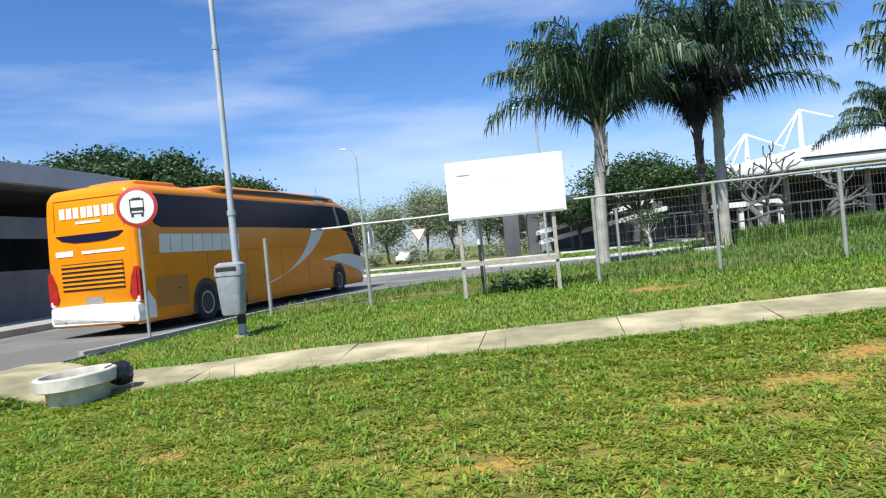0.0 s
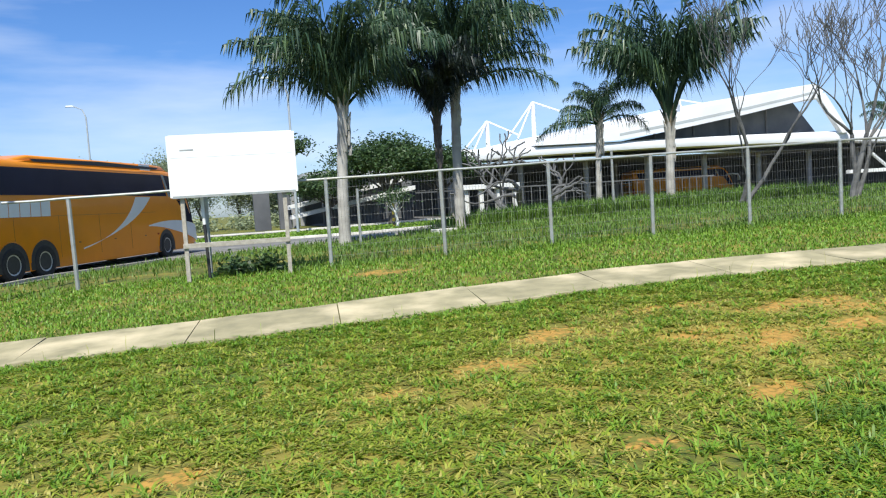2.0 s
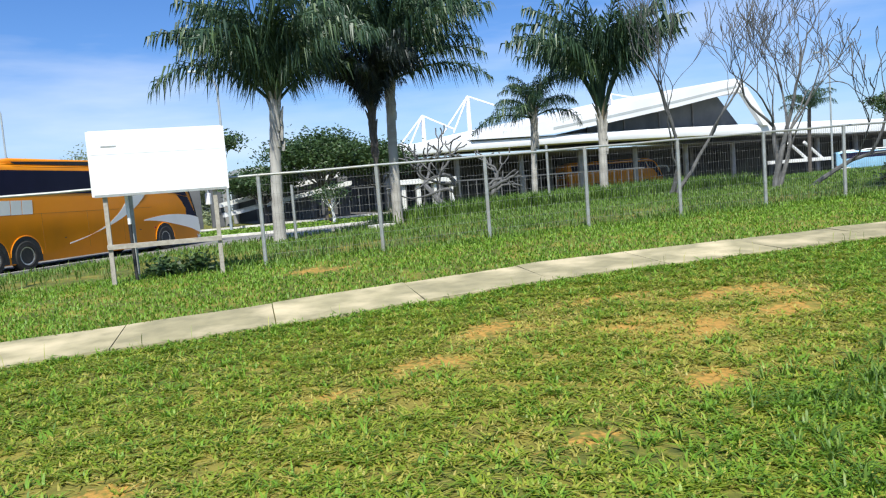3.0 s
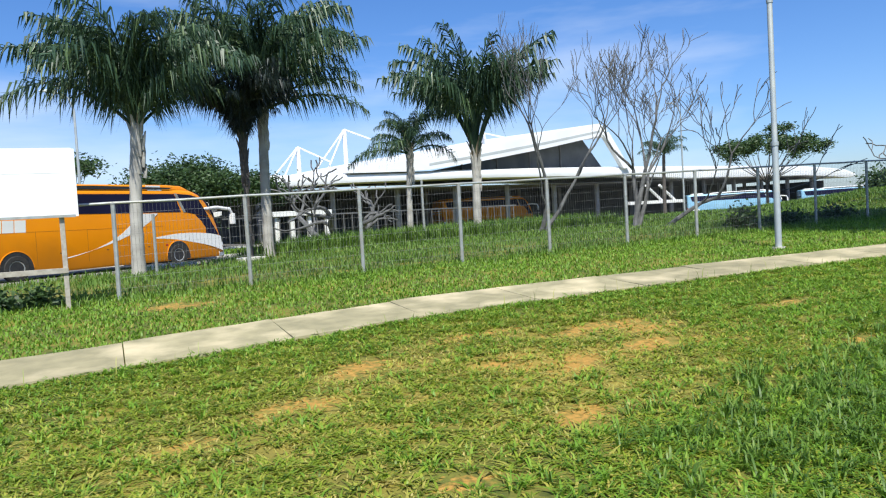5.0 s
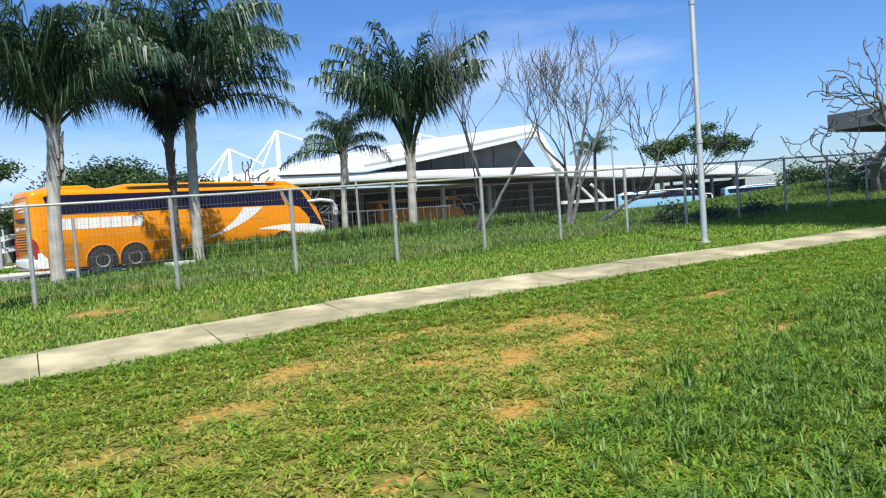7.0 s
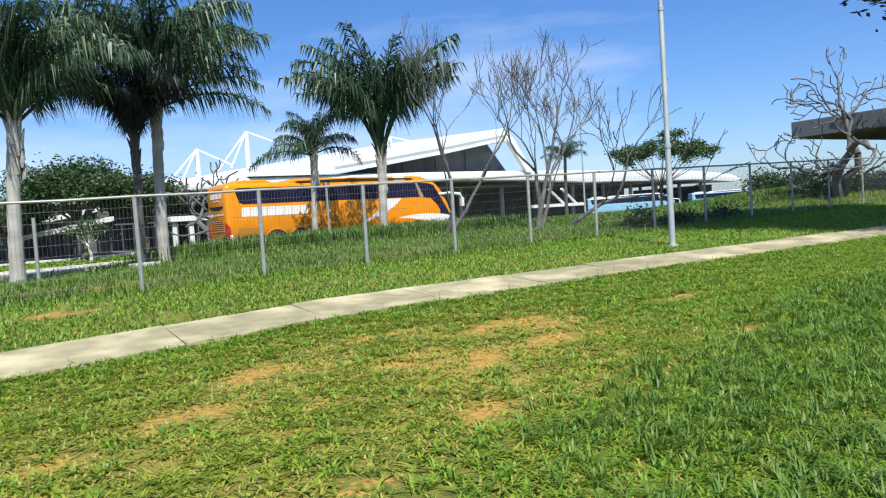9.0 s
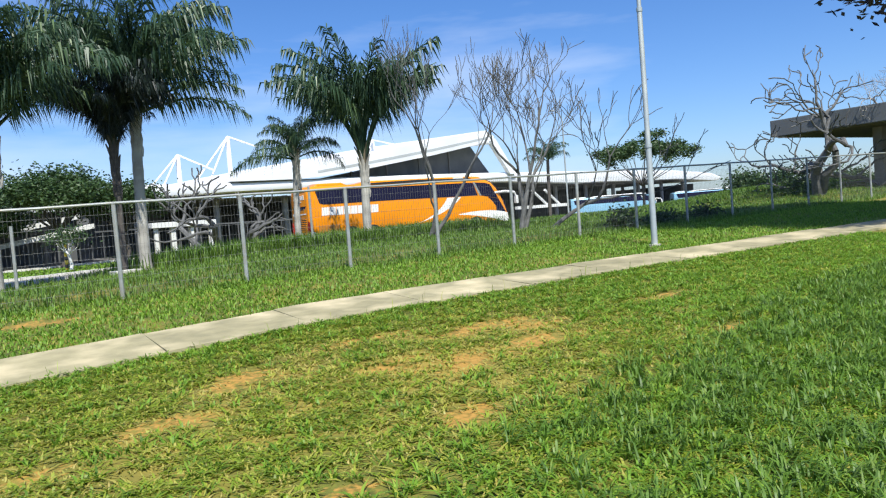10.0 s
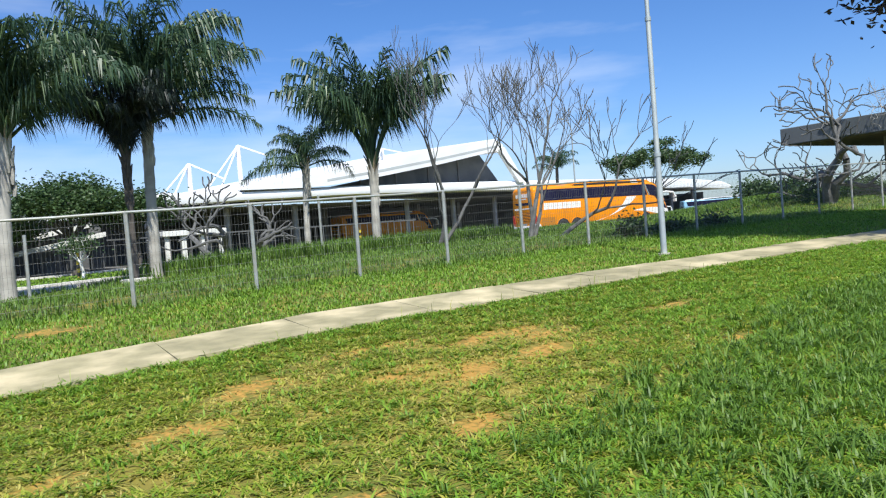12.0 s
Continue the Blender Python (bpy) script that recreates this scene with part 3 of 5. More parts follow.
for i, x in enumerate(post_xs):
    b = float(land(x, FENCE_Y))
    lean = 0.02 * math.sin(i * 1.9)
    r = 0.045 if x < 20 else 0.04
    part("post", Form().tube([(x + lean, FENCE_Y + lean, b - 0.3), (x, FENCE_Y, fence_top(x) - 0.02 - 0.08 * (i == 0))], r, 8).lathe([(r + 0.006, 0), (r + 0.006, 0.03), (0.01, 0.05)], 8, (x, FENCE_Y, fence_top(x) - 0.03 - 0.08 * (i == 0))), GALV, fence, smooth=True)
for xa, xb in zip(post_xs, post_xs[1:]):
    xa = max(xa, -5.75)
    part("rail", Form().tube([(xa + 0.002, FENCE_Y, fence_top(xa)), ((xa + xb) / 2, FENCE_Y, fence_top((xa + xb) / 2) - 0.012), (xb - 0.002, FENCE_Y, fence_top(xb))], 0.028, 8), GALV, fence, smooth=True)
    if xa < 0:
        continue
    f = Form()
    for k in range(1, 35):
        x = xa + (xb - xa) * k / 35
        f.tube([(x, FENCE_Y, float(land(x, FENCE_Y)) + 0.05), (x, FENCE_Y, fence_top(x) - 0.02)], 0.0026, 3, False)
    for k in range(1, 9):
        w = k / 9
        za, zb = [float(land(x, FENCE_Y)) * (1 - w) + fence_top(x) * w for x in (xa, xb)]
        f.tube([(xa, FENCE_Y, za), (xb, FENCE_Y, zb)], 0.0022, 3, False)
    part("wire_mesh", f, WIRE, fence, "welded grey wire mesh")


# ---- billboard ----
def billboard():
    t = thing("billboard", "blank white billboard on weathered legs before the fence", "billboard")
    y, x0, x1, z0, z1 = 15.2, -2.28, 0.26, 1.92, 3.14
    part("panel", Form().box(((x0 + x1) / 2, y, (z0 + z1) / 2), (x1 - x0, 0.03, z1 - z0)), BOARD_WHITE, t, "sun-bleached white panel", bevel=0.006)
    for x in (x0 - 0.01, x1 + 0.01):
        part("side_strip", Form().box((x, y, (z0 + z1) / 2), (0.05, 0.036, z1 - z0 + 0.06)), BOARD_WHITE, t)
    part("edge_strip", Form().box(((x0 + x1) / 2, y, z1 + 0.02), (x1 - x0 - 0.03, 0.034, 0.05)), BOARD_WHITE, t)
    part("edge_strip", Form().box(((x0 + x1) / 2, y, z0 - 0.02), (x1 - x0 - 0.03, 0.07, 0.05)), GALV, t)
    part("seam", Form().box(((x0 + x1) / 2, y - 0.0175, z1 - 0.42), (x1 - x0 - 0.04, 0.004, 0.01)), BOARD_WHITE, t)
    part("lettering", Form().box((x0 + 0.36, y - 0.018, z1 - 0.27), (0.28, 0.006, 0.028)), GALV, t, "small grey bar of unreadable writing")
    for x in (-2.1, 0.0):
        part("leg", Form().box((x, y + 0.07, (float(land(x, y)) - 0.3 + 2.2) / 2), (0.085, 0.06, 2.5 - float(land(x, y)))), OLD_WOOD, t, bevel=0.006)
    part("crossbeam", Form().box((-1.05, y + 0.02, 0.87), (2.2, 0.04, 0.1), pose(0, 0, 0)), OLD_WOOD, t, "weathered horizontal beam", bevel=0.006)
    bx = -1.7
    g = float(land(bx, 15.5))
    black = part("stake", Form().tube([(bx, 15.5, g - 0.2), (bx - 0.03, 15.5, 1.3)], 0.035, 8), BLACK, t, "black-painted stake with a white head", smooth=True)
    part("stake_head", Form().tube([(bx - 0.03, 15.5, 1.3), (bx - 0.045, 15.5, 2.0)], 0.036, 8), WHITE, t, smooth=True)
    return t


billboard()


# ---- poles, bin, sign, planter ----
def light_pole(x, y, lean_x, height, banded):
    b = float(land(x, y))
    t = thing("light_pole", "tall painted steel lamp pole" + (" with a bin strapped to it" if banded else " standing in the lawn"), "pole")
    segs = [(0, 0.078), (2.6, 0.074), (2.65, 0.066), (6.0, 0.062), (6.05, 0.054), (height, 0.045)]
    part("shaft", Form().tube([(x + lean_x * h, y, b + h - 0.1) for h, r in segs], [r for h, r in segs], 12), POLE_PAINT, t, smooth=True)
    for h in (2.62, 6.02):
        part("collar", Form().tube([(x + lean_x * h, y, b + h - 0.14), (x + lean_x * h, y, b + h - 0.04)], 0.09 if h < 4 else 0.075, 12), POLE_PAINT, t, smooth=True)
    if banded:
        part("painted_band", Form().tube([(x, y, b + 0.26), (x + lean_x * 0.3, y, b + 0.55)], 0.089, 12), BLACK, t, smooth=True)
    part("footing", Form().tube([(x, y, b - 0.2), (x, y, b + 0.04)], 0.16, 12), KERB_GREY, t)
    part("arm", Form().tube([(x + lean_x * height, y, b + height - 0.12), (x + lean_x * height + 0.6, y + 0.1, b + height + 0.25), (x + lean_x * height + 1.5, y + 0.2, b + height + 0.35)], 0.03, 8), POLE_PAINT, t, smooth=True)
    part("lamp_head", Form().box((x + lean_x * height + 1.75, y + 0.22, b + height + 0.36), (0.6, 0.22, 0.12), None, 0.7), POLE_PAINT, t, bevel=0.02)
    return t


light_pole(-6.46, 13.05, -0.004, 9.5, True)
light_pole(15.42, 12.05, 0.0, 9.5, False)


def litter_bin():
    x, y = -6.47, 12.76
    b = float(land(x, y))
    t = thing("litter_bin", "grey plastic litter bin hung on the lamp pole", "bin", pose(x, y, b))
    z0, z1 = 0.5, 1.28
    rings = []
    for z, w, d in ((z0, 0.40, 0.30), (z0 + 0.05, 0.44, 0.33), (z1 - 0.02, 0.56, 0.40), (z1, 0.56, 0.40)):
        ring = []
        for k in range(20):
            a = 2 * math.pi * k / 20
            c, s = math.cos(a), math.sin(a)
            ring.append((w / 2 * math.copysign(abs(c) ** 0.5, c), d / 2 * math.copysign(abs(s) ** 0.5, s), z))
        rings.append(ring)
    part("body", Form().loft(rings), BIN_GREY, t, smooth=True)
    hood = []
    for z, w, d in ((z1 + 0.002, 0.60, 0.43), (z1 + 0.06, 0.60, 0.43), (z1 + 0.22, 0.56, 0.40), (z1 + 0.27, 0.40, 0.26)):
        ring = []
        for k in range(20):
            a = 2 * math.pi * k / 20
            c, s = math.cos(a), math.sin(a)
            ring.append((w / 2 * math.copysign(abs(c) ** 0.5, c), d / 2 * math.copysign(abs(s) ** 0.5, s), z))
        hood.append(ring)
    part("hood", Form().loft(hood), BIN_GREY, t, smooth=True)
    part("slot", Form().box((0, -0.205, z1 + 0.14), (0.42, 0.03, 0.085)), BLACK, t, "dark opening of the bin", bevel=0.01)
    part("slot", Form().box((-0.27, 0.0, z1 + 0.14), (0.03, 0.24, 0.085)), BLACK, t, bevel=0.01)
    part("strap", Form().box((0.04, 0.225, 0.95), (0.30, 0.06, 0.05)), GALV, t)
    return t


litter_bin()


def stop_sign():
    x, y = -8.52, 13.04
    b = float(land(x, y))
    t = thing("bus_stop_sign", "round bus stop sign with red rim on a thin post", "road sign", pose(x, y, b, 0, 0, 14))
    part("post", Form().tube([(0, 0, -0.3), (0, 0, 2.95)], 0.033, 10), GALV, t, smooth=True)
    zc, r = 2.84, 0.42
    m = Matrix.Translation((0, -0.045, zc)) @ Matrix.Rotation(radians(90), 4, "X")
    disc = Form().lathe([(r, 0.0), (r, 0.004), (r - 0.004, 0.006)], 48).mesh("rim", RED, True)
    plate = part("plate", disc, RED, t, "red rim", m=m)
    face = Form().lathe([(r - 0.075, 0), (r - 0.075, 0.003)], 48).mesh("face", WHITE)
    part("face", face, WHITE, t, "white disc", m=m @ Matrix.Translation((0, 0, 0.0063)))
    f = Form()
    mm = Matrix.Translation((0, -0.0565, zc))
    for c, s in (((0, 0, 0.155), (0.27, 0.004, 0.03)), ((-0.135, 0, 0.03), (0.02, 0.004, 0.28)), ((0.135, 0, 0.03), (0.02, 0.004, 0.28)), ((0, 0, -0.045), (0.29, 0.004, 0.07)),
                 ((0, 0, -0.135), (0.26, 0.004, 0.03)), ((-0.1, 0, -0.18), (0.05, 0.004, 0.06)), ((0.1, 0, -0.18), (0.05, 0.004, 0.06)), ((0, 0, 0.185), (0.17, 0.004, 0.02)), ((-0.125, 0, -0.1), (0.02, 0.004, 0.05)), ((0.125, 0, -0.1), (0.02, 0.004, 0.05))):
        f.box(c, s)
    part("pictogram", f, BLACK, t, "black bus pictogram", m=mm)
    return t


stop_sign()


def planter():
    x, y = -7.0, 8.7
    b = float(land(x, y)) - 0.03
    t = thing("round_planter", "round whitewashed concrete planter with a wide chipped rim", "planter", pose(x, y, b, 2, -3, 0) @ Matrix.Diagonal((0.74, 0.74, 0.88, 1)))
    part("drum", Form().lathe([(0.50, -0.1), (0.56, 0.02), (0.58, 0.26), (0.60, 0.30)], 36), PLANTER, t, smooth=True)
    part("rim", Form().lathe([(0.60, 0.302), (0.74, 0.31), (0.76, 0.325), (0.755, 0.40), (0.76, 0.50), (0.745, 0.52), (0.66, 0.525), (0.645, 0.51), (0.63, 0.40)], 36), PLANTER, t, smooth=True)
    part("soil", Form().lathe([(0.6, 0.402), (0.3, 0.44), (0.02, 0.45)], 24), POT_SOIL, t)
    bag = Form()
    rings = []
    for k in range(9):
        p = k / 8
        ring = []
        for j in range(16):
            a = 2 * math.pi * j / 16
            r = (0.04 + 0.19 * math.sin(math.pi * (0.12 + 0.86 * p))) * (1 + 0.16 * math.sin(a * 5 + k) + 0.1 * math.sin(a * 3 - 2 * k))
            ring.append((r * math.cos(a), r * 1.1 * math.sin(a), 0.42 * p))
        rings.append(ring)
    sack = part("rubbish_bag", bag.loft(rings), BAG, None, smooth=True, m=pose(x + 0.38, y + 0.3, b + 0.2, 0, 24, 30) @ Matrix.Scale(0.85, 4))
    tagged(sack, "crumpled black plastic bag against the planter", "bag")
    return t


planter()


# ---- palms ----
def frond_mesh(name, elevation, bend, seed, mat, first=4, length=3.7):
    """One feather leaf that sets out along +x at an elevation and arches over; its leaflets hang in bunches."""
    r = random.Random(seed)
    f = Form()
    n = 22
    pts = [Vector((0, 0, 0))]
    sway = r.uniform(-0.12, 0.12)
    for i in range(n):
        a = radians(elevation - bend * ((i + 0.5) / n) ** 1.7)
        pts.append(pts[-1] + Vector((math.cos(a), sway * i / n + 0.05 * math.sin(i * 0.3 + seed), math.sin(a))) * length / n)
    f.tube(pts, [0.05 * (1 - 0.92 * i / n) + 0.004 for i in range(n + 1)], 4)
    for i in range(first, n + 1):
        for k in range(3):
            s = min(0.999, (i - k / 3) / n)
            j = int(s * n)
            p = pts[j].lerp(pts[min(j + 1, n)], s * n - j)
            d = (pts[min(j + 1, n)] - pts[max(j - 1, 0)]).normalized()
            ll = length * 0.265 * math.sin(math.pi * (0.2 + 0.68 * s)) * r.uniform(0.65, 1.25)
            for side in (-1, 1):
                if r.random() < 0.06:
                    continue
                a = (d * r.uniform(0.5, 1.2) + Vector((0, side * r.uniform(0.35, 1.0), r.uniform(-0.5, 0.45)))).normalized()
                q1 = p + a * ll * 0.42
                q2 = q1 + (a * r.uniform(0.2, 0.6) + Vector((0, 0, -1.0))).normalized() * ll * 0.74
                w = (d + Vector((r.uniform(-0.7, 0.7), r.uniform(-0.7, 0.7), r.uniform(-0.4, 0.4)))).normalized() * r.uniform(0.02, 0.034)
                o = len(f.v)
                f.v += [tuple(p - w * 0.5), tuple(p + w * 0.5), tuple(q1 - w), tuple(q1 + w), tuple(q2)]
                f.f += [(o, o + 1, o + 3, o + 2), (o + 2, o + 3, o + 4)]
    me = bpy.data.meshes.new(name)
    me.from_pydata(f.v, [], f.f)
    me.materials.append(mat)
    return me


ELEVATIONS = (84, 72, 60, 48, 36, 24, 12, 0, -14)


def frond_set(mat, seed, first=4, droop=(56, 84)):
    """Leaves for every elevation, two of each."""
    return {e: [frond_mesh("frond", e, b + 0.33 * e, seed + 10 * k + e, mat, first) for k, b in enumerate(droop)] for e in ELEVATIONS}


FRONDS = frond_set(FROND, 100)
SHADED_FRONDS = frond_set(FROND_SHADED, 200)
LONG_FRONDS = frond_set(FROND, 300, 9, (38, 62))


def palm(x, y, trunk_h, r0, lean, n, size, seed, label, low=-0.15, dark=False, skirt=True, leaves=FRONDS, hanging=()):
    """Feather palm: ringed trunk, leaf bases, fronds all round."""
    r = random.Random(seed)
    b = float(land(x, y))
    t = thing("palm_tree", label, "palm tree", pose(x, y, b))
    pts, rad = [], []
    for i in range(25):
        s = i / 24
        pts.append((lean[0] * s * s, lean[1] * s * s, -0.2 + (trunk_h + 0.2) * s))
        rad.append(r0 * (1.05 - 0.22 * s + 0.2 * math.exp(-s * 14)) * (1 + r.uniform(-0.035, 0.035)) + (0.012 if i % 2 else 0))
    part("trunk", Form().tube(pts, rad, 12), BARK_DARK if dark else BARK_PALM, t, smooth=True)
    top = Vector(pts[-1])
    if skirt:
        for k in range(26):
            a = 2 * math.pi * (k * 0.381966 + r.uniform(-0.04, 0.04))
            u = k / 25
            z = top.z - 1.7 * (1 - u) + 0.1
            d = Vector((math.cos(a), math.sin(a), 0))
            p = Vector((top.x, top.y, z)) + d * r0 * 0.6
            out, up = (0.05 + 0.3 * u * u), 0.34 + 0.55 * u * u
            part("leaf_base", Form().tube([p - Vector((0, 0, 0.12)), p + d * 0.05 + Vector((0, 0, up * 0.4)), p + d * out + Vector((0, 0, up))], [0.075, 0.065, 0.02], 5), (BOOT if u > 0.8 else BARK_PALM) if not dark else BARK_DARK, t)
    for k in range(n):
        s = k / n
        a = 360 * (k * 0.381966 + r.uniform(-0.03, 0.03))
        rise = 64 * (1 - s) ** 0.65 + 22 + r.uniform(-9, 9) - low * 60 * s
        e = min(ELEVATIONS, key=lambda v: abs(v - rise))
        sc = size * r.uniform(0.85, 1.12) * (0.85 if s < 0.1 else 1.0)
        m = Matrix.Translation(top + Vector((0, 0, 0.15 - 0.35 * s))) @ Matrix.Rotation(radians(a), 4, "Z") @ Matrix.Scale(sc, 4)
        part("frond", leaves[e][k % 2], FROND, t, m=m)
    for a, e, sc in hanging:  # old leaves that hang out below the rest
        part("frond", leaves[e][0], FROND, t, m=Matrix.Translation(top - Vector((0, 0, 0.25))) @ Matrix.Rotation(radians(a), 4, "Z") @ Matrix.Scale(sc, 4))
    return t


palm(1.6, 24.5, 4.8, 0.20, (0.25, 0.0), 46, 1.22, 1, "tall feather palm with a pale ringed trunk", -0.36)
palm(6.3, 27.3, 5.8, 0.19, (0.1, 0.0), 46, 1.36, 2, "tall feather palm with green drooping fronds", -0.4, hanging=((-8, 24, 1.15), (-25, 36, 1.1)))
# this palm's shade is in its dark leaf and bark colours
palm(5.45, 26.4, 4.3, 0.095, (0.0, 0.0), 52, 0.86, 3, "dark shaded feather palm beside a taller one", -0.8, True, leaves=SHADED_FRONDS)
palm(13.9, 31.4, 4.4, 0.14, (0.2, 0.0), 22, 0.7, 4, "slender young feather palm with a small crown", 0.05, hanging=((190, 12, 0.95), (205, 24, 0.85)))
palm(16.6, 29.6, 3.8, 0.20, (0.1, 0.0), 36, 1.62, 5, "stout feather palm with upright spreading fronds", -0.62, leaves=LONG_FRONDS)
palm(58.0, 62.0, 7.2, 0.2, (0.2, 0.0), 18, 0.9, 6, "small distant feather palm behind the canopy", 0.1, True, False)


# ---- broadleaf and bare trees ----
def limbs(r, form, p, d, length, radius, depth, spread, tips, up=0.15, kink=0.25, forks=(2, 3), shrink=0.74, least=0.0, upper=None):
    """Grows one limb and its forks into the form; collects the tips."""
    pts, rad = [p.copy()], [radius]
    n = 4
    for i in range(n):
        d = (d + Vector((r.uniform(-kink, kink), r.uniform(-kink, kink), r.uniform(-kink, kink) + up * 0.4))).normalized()
        p = p + d * length / n
        pts.append(p.copy())
        rad.append(max(least, radius * (1 - 0.38 * (i + 1) / n)))
    form.tube(pts, rad, 7 if radius > 0.05 else 4, False)
    if depth == 0:
        tips.append((p, d))
        return
    if depth <= 2:
        tips.append((pts[2], d))
    for k in range(r.choice(forks)):
        q = pts[-1] if k < 2 else pts[r.choice((2, 3))]
        a = Vector((r.uniform(-1, 1), r.uniform(-1, 1), r.uniform(-0.4, 0.8))) * spread
        limbs(r, upper or form, q, (d + a + Vector((0, 0, up))).normalized(), length * r.uniform(shrink - 0.1, shrink + 0.1), rad[-1] * (0.92 if k == 0 else 0.7), depth - 1, spread, tips, up, kink, forks, shrink, least)


def leaf_cloud(r, form, centres, per, size, radius, flat=0.7):
    for c in centres:
        for k in range(per):
            o = Vector((r.gauss(0, 1), r.gauss(0, 1), r.gauss(0, flat))) * radius * 0.5
            p = c + o
            a = Vector((r.uniform(-1, 1), r.uniform(-1, 1), r.uniform(-0.6, 0.6))).normalized() * size * r.uniform(0.6, 1.3)
            b = a.cross(Vector((r.uniform(-1, 1), r.uniform(-1, 1), r.uniform(-1, 1)))).normalized() * size * 0.45
            i = len(form.v)
            form.v += [tuple(p - a * 0.5), tuple(p + b * 0.5), tuple(p + a * 0.5), tuple(p - b * 0.5)]
            form.f.append((i, i + 1, i + 2, i + 3))


def raw_mesh(name, form, mat):
    me = bpy.data.meshes.new(name)
    me.from_pydata(form.v, [], form.f)
    me.materials.append(mat)
    return me


def bare_tree(x, y, h, radius, seed, label, stems=1, depth=4, spread=0.45, up=0.28, kink=0.14, bark=BARK_PALE, leaves=0, lean=(0, 0), sink=0.2, base=None, leafmat=LEAF, leaf_size=0.16, least=0.008):
    r = random.Random(seed)
    t = thing("bare_tree", label, "tree", pose(x, y, float(land(x, y)) if base is None else base))
    f, twigs, tips = Form(), Form(), []
    for s in range(stems):
        d = Vector((lean[0] + r.uniform(-0.35, 0.35) * (stems > 1), lean[1] + r.uniform(-0.3, 0.3) * (stems > 1), 1)).normalized()
        limbs(r, f, Vector((0.12 * s, 0.05 * s, -sink)), d, h, radius * (1 - 0.12 * s), depth, spread, tips, up, kink, least=least, upper=twigs)
    part("trunk", raw_mesh("trunk", f, bark), bark, t)
    part("crown", raw_mesh("crown", twigs, bark), bark, t)
    if leaves:
        g = Form()
        leaf_cloud(r, g, [p for p, d in tips], leaves, leaf_size, 0.5)
        part("leaves", raw_mesh("leaves", g, leafmat), leafmat, t, "sparse small leaves")
    return t


def leafy_tree(x, y, h, crown, seed, label, leaf=LEAF, per=60, size=0.35, trunk_r=0.2, flat=0.7, clump=1.0, base=None, spread=0.6, up=0.2, length=None, name="tree", bark=BARK_DARK, forks=(2, 3)):
    r = random.Random(seed)
    t = thing(name, label, "tree", pose(x, y, float(land(x, y)) if base is None else base))
    f, tips = Form(), []
    limbs(r, f, Vector((0, 0, -0.3)), Vector((0, 0, 1)), length or h * 0.4, trunk_r, 4, spread, tips, up, 0.2, forks)
    part("trunk", raw_mesh("trunk", f, bark), bark, t)
    g = Form()
    leaf_cloud(r, g, [Vector((p.x, p.y, min(p.z, h))) for p, d in tips], per, size, clump, flat)
    part("crown", raw_mesh("crown", g, leaf), leaf, t)
    return t


def umbrella_tree(x, y, h0, wide, thick, n, seed, label, leaf=LEAF, per=60, size=0.3, trunk_r=0.2, clump=1.2, trunk_at=None, bark=BARK_DARK, name="tree", base=None, hang=()):
    """A trunk that forks low into long limbs under a broad, uneven crown."""
    r = random.Random(seed)
    t = thing(name, label, "tree", pose(x, y, float(land(x, y)) if base is None else base))
    foot = Vector((0, 0, -0.3)) if trunk_at is None else Vector((trunk_at[0] - x, trunk_at[1] - y, -0.3))
    fork = Vector((foot.x * 0.6, foot.y * 0.6, h0 * 0.55))
    f = Form()
    f.tube([foot, foot.lerp(fork, 0.5) + Vector((0.12, 0.05, 0)), fork], [trunk_r * 1.15, trunk_r, trunk_r * 0.85], 9)
    centres = []
    for k in range(n):
        a, rad = k * 2.39996 + r.uniform(-0.3, 0.3), wide * math.sqrt((k + 0.5) / n) * r.uniform(0.8, 1.08)
        tip = Vector((rad * math.cos(a), rad * math.sin(a), h0 + thick * (1 - 0.75 * (rad / wide) ** 2) * r.uniform(0.35, 1.0)))
        mid = fork.lerp(tip, 0.5) + Vector((r.uniform(-0.3, 0.3), r.uniform(-0.3, 0.3), -0.12 * wide * 0.3))
        f.tube([fork, fork.lerp(mid, 0.6), mid, mid.lerp(tip, 0.6) + Vector((0, 0, 0.1)), tip], [trunk_r * 0.4, trunk_r * 0.3, trunk_r * 0.22, trunk_r * 0.12, 0.015], 5, False)
        centres += [tip, mid.lerp(tip, 0.75), tip + Vector((r.uniform(-1, 1), r.uniform(-1, 1), r.uniform(-0.3, 0.3))) * clump * 0.7]
    for hx, hy, hz in hang:
        tip = Vector((hx - x, hy - y, hz))
        f.tube([fork, fork.lerp(tip, 0.5) + Vector((0, 0, 1.5)), tip], [trunk_r * 0.3, trunk_r * 0.2, 0.02], 5, False)
        centres += [tip] * 3
    part("trunk", raw_mesh("trunk", f, bark), bark, t)
    g = Form()
    leaf_cloud(r, g, centres, per, size, clump, 0.55)
    part("crown", raw_mesh("crown", g, leaf), leaf, t)
    return t


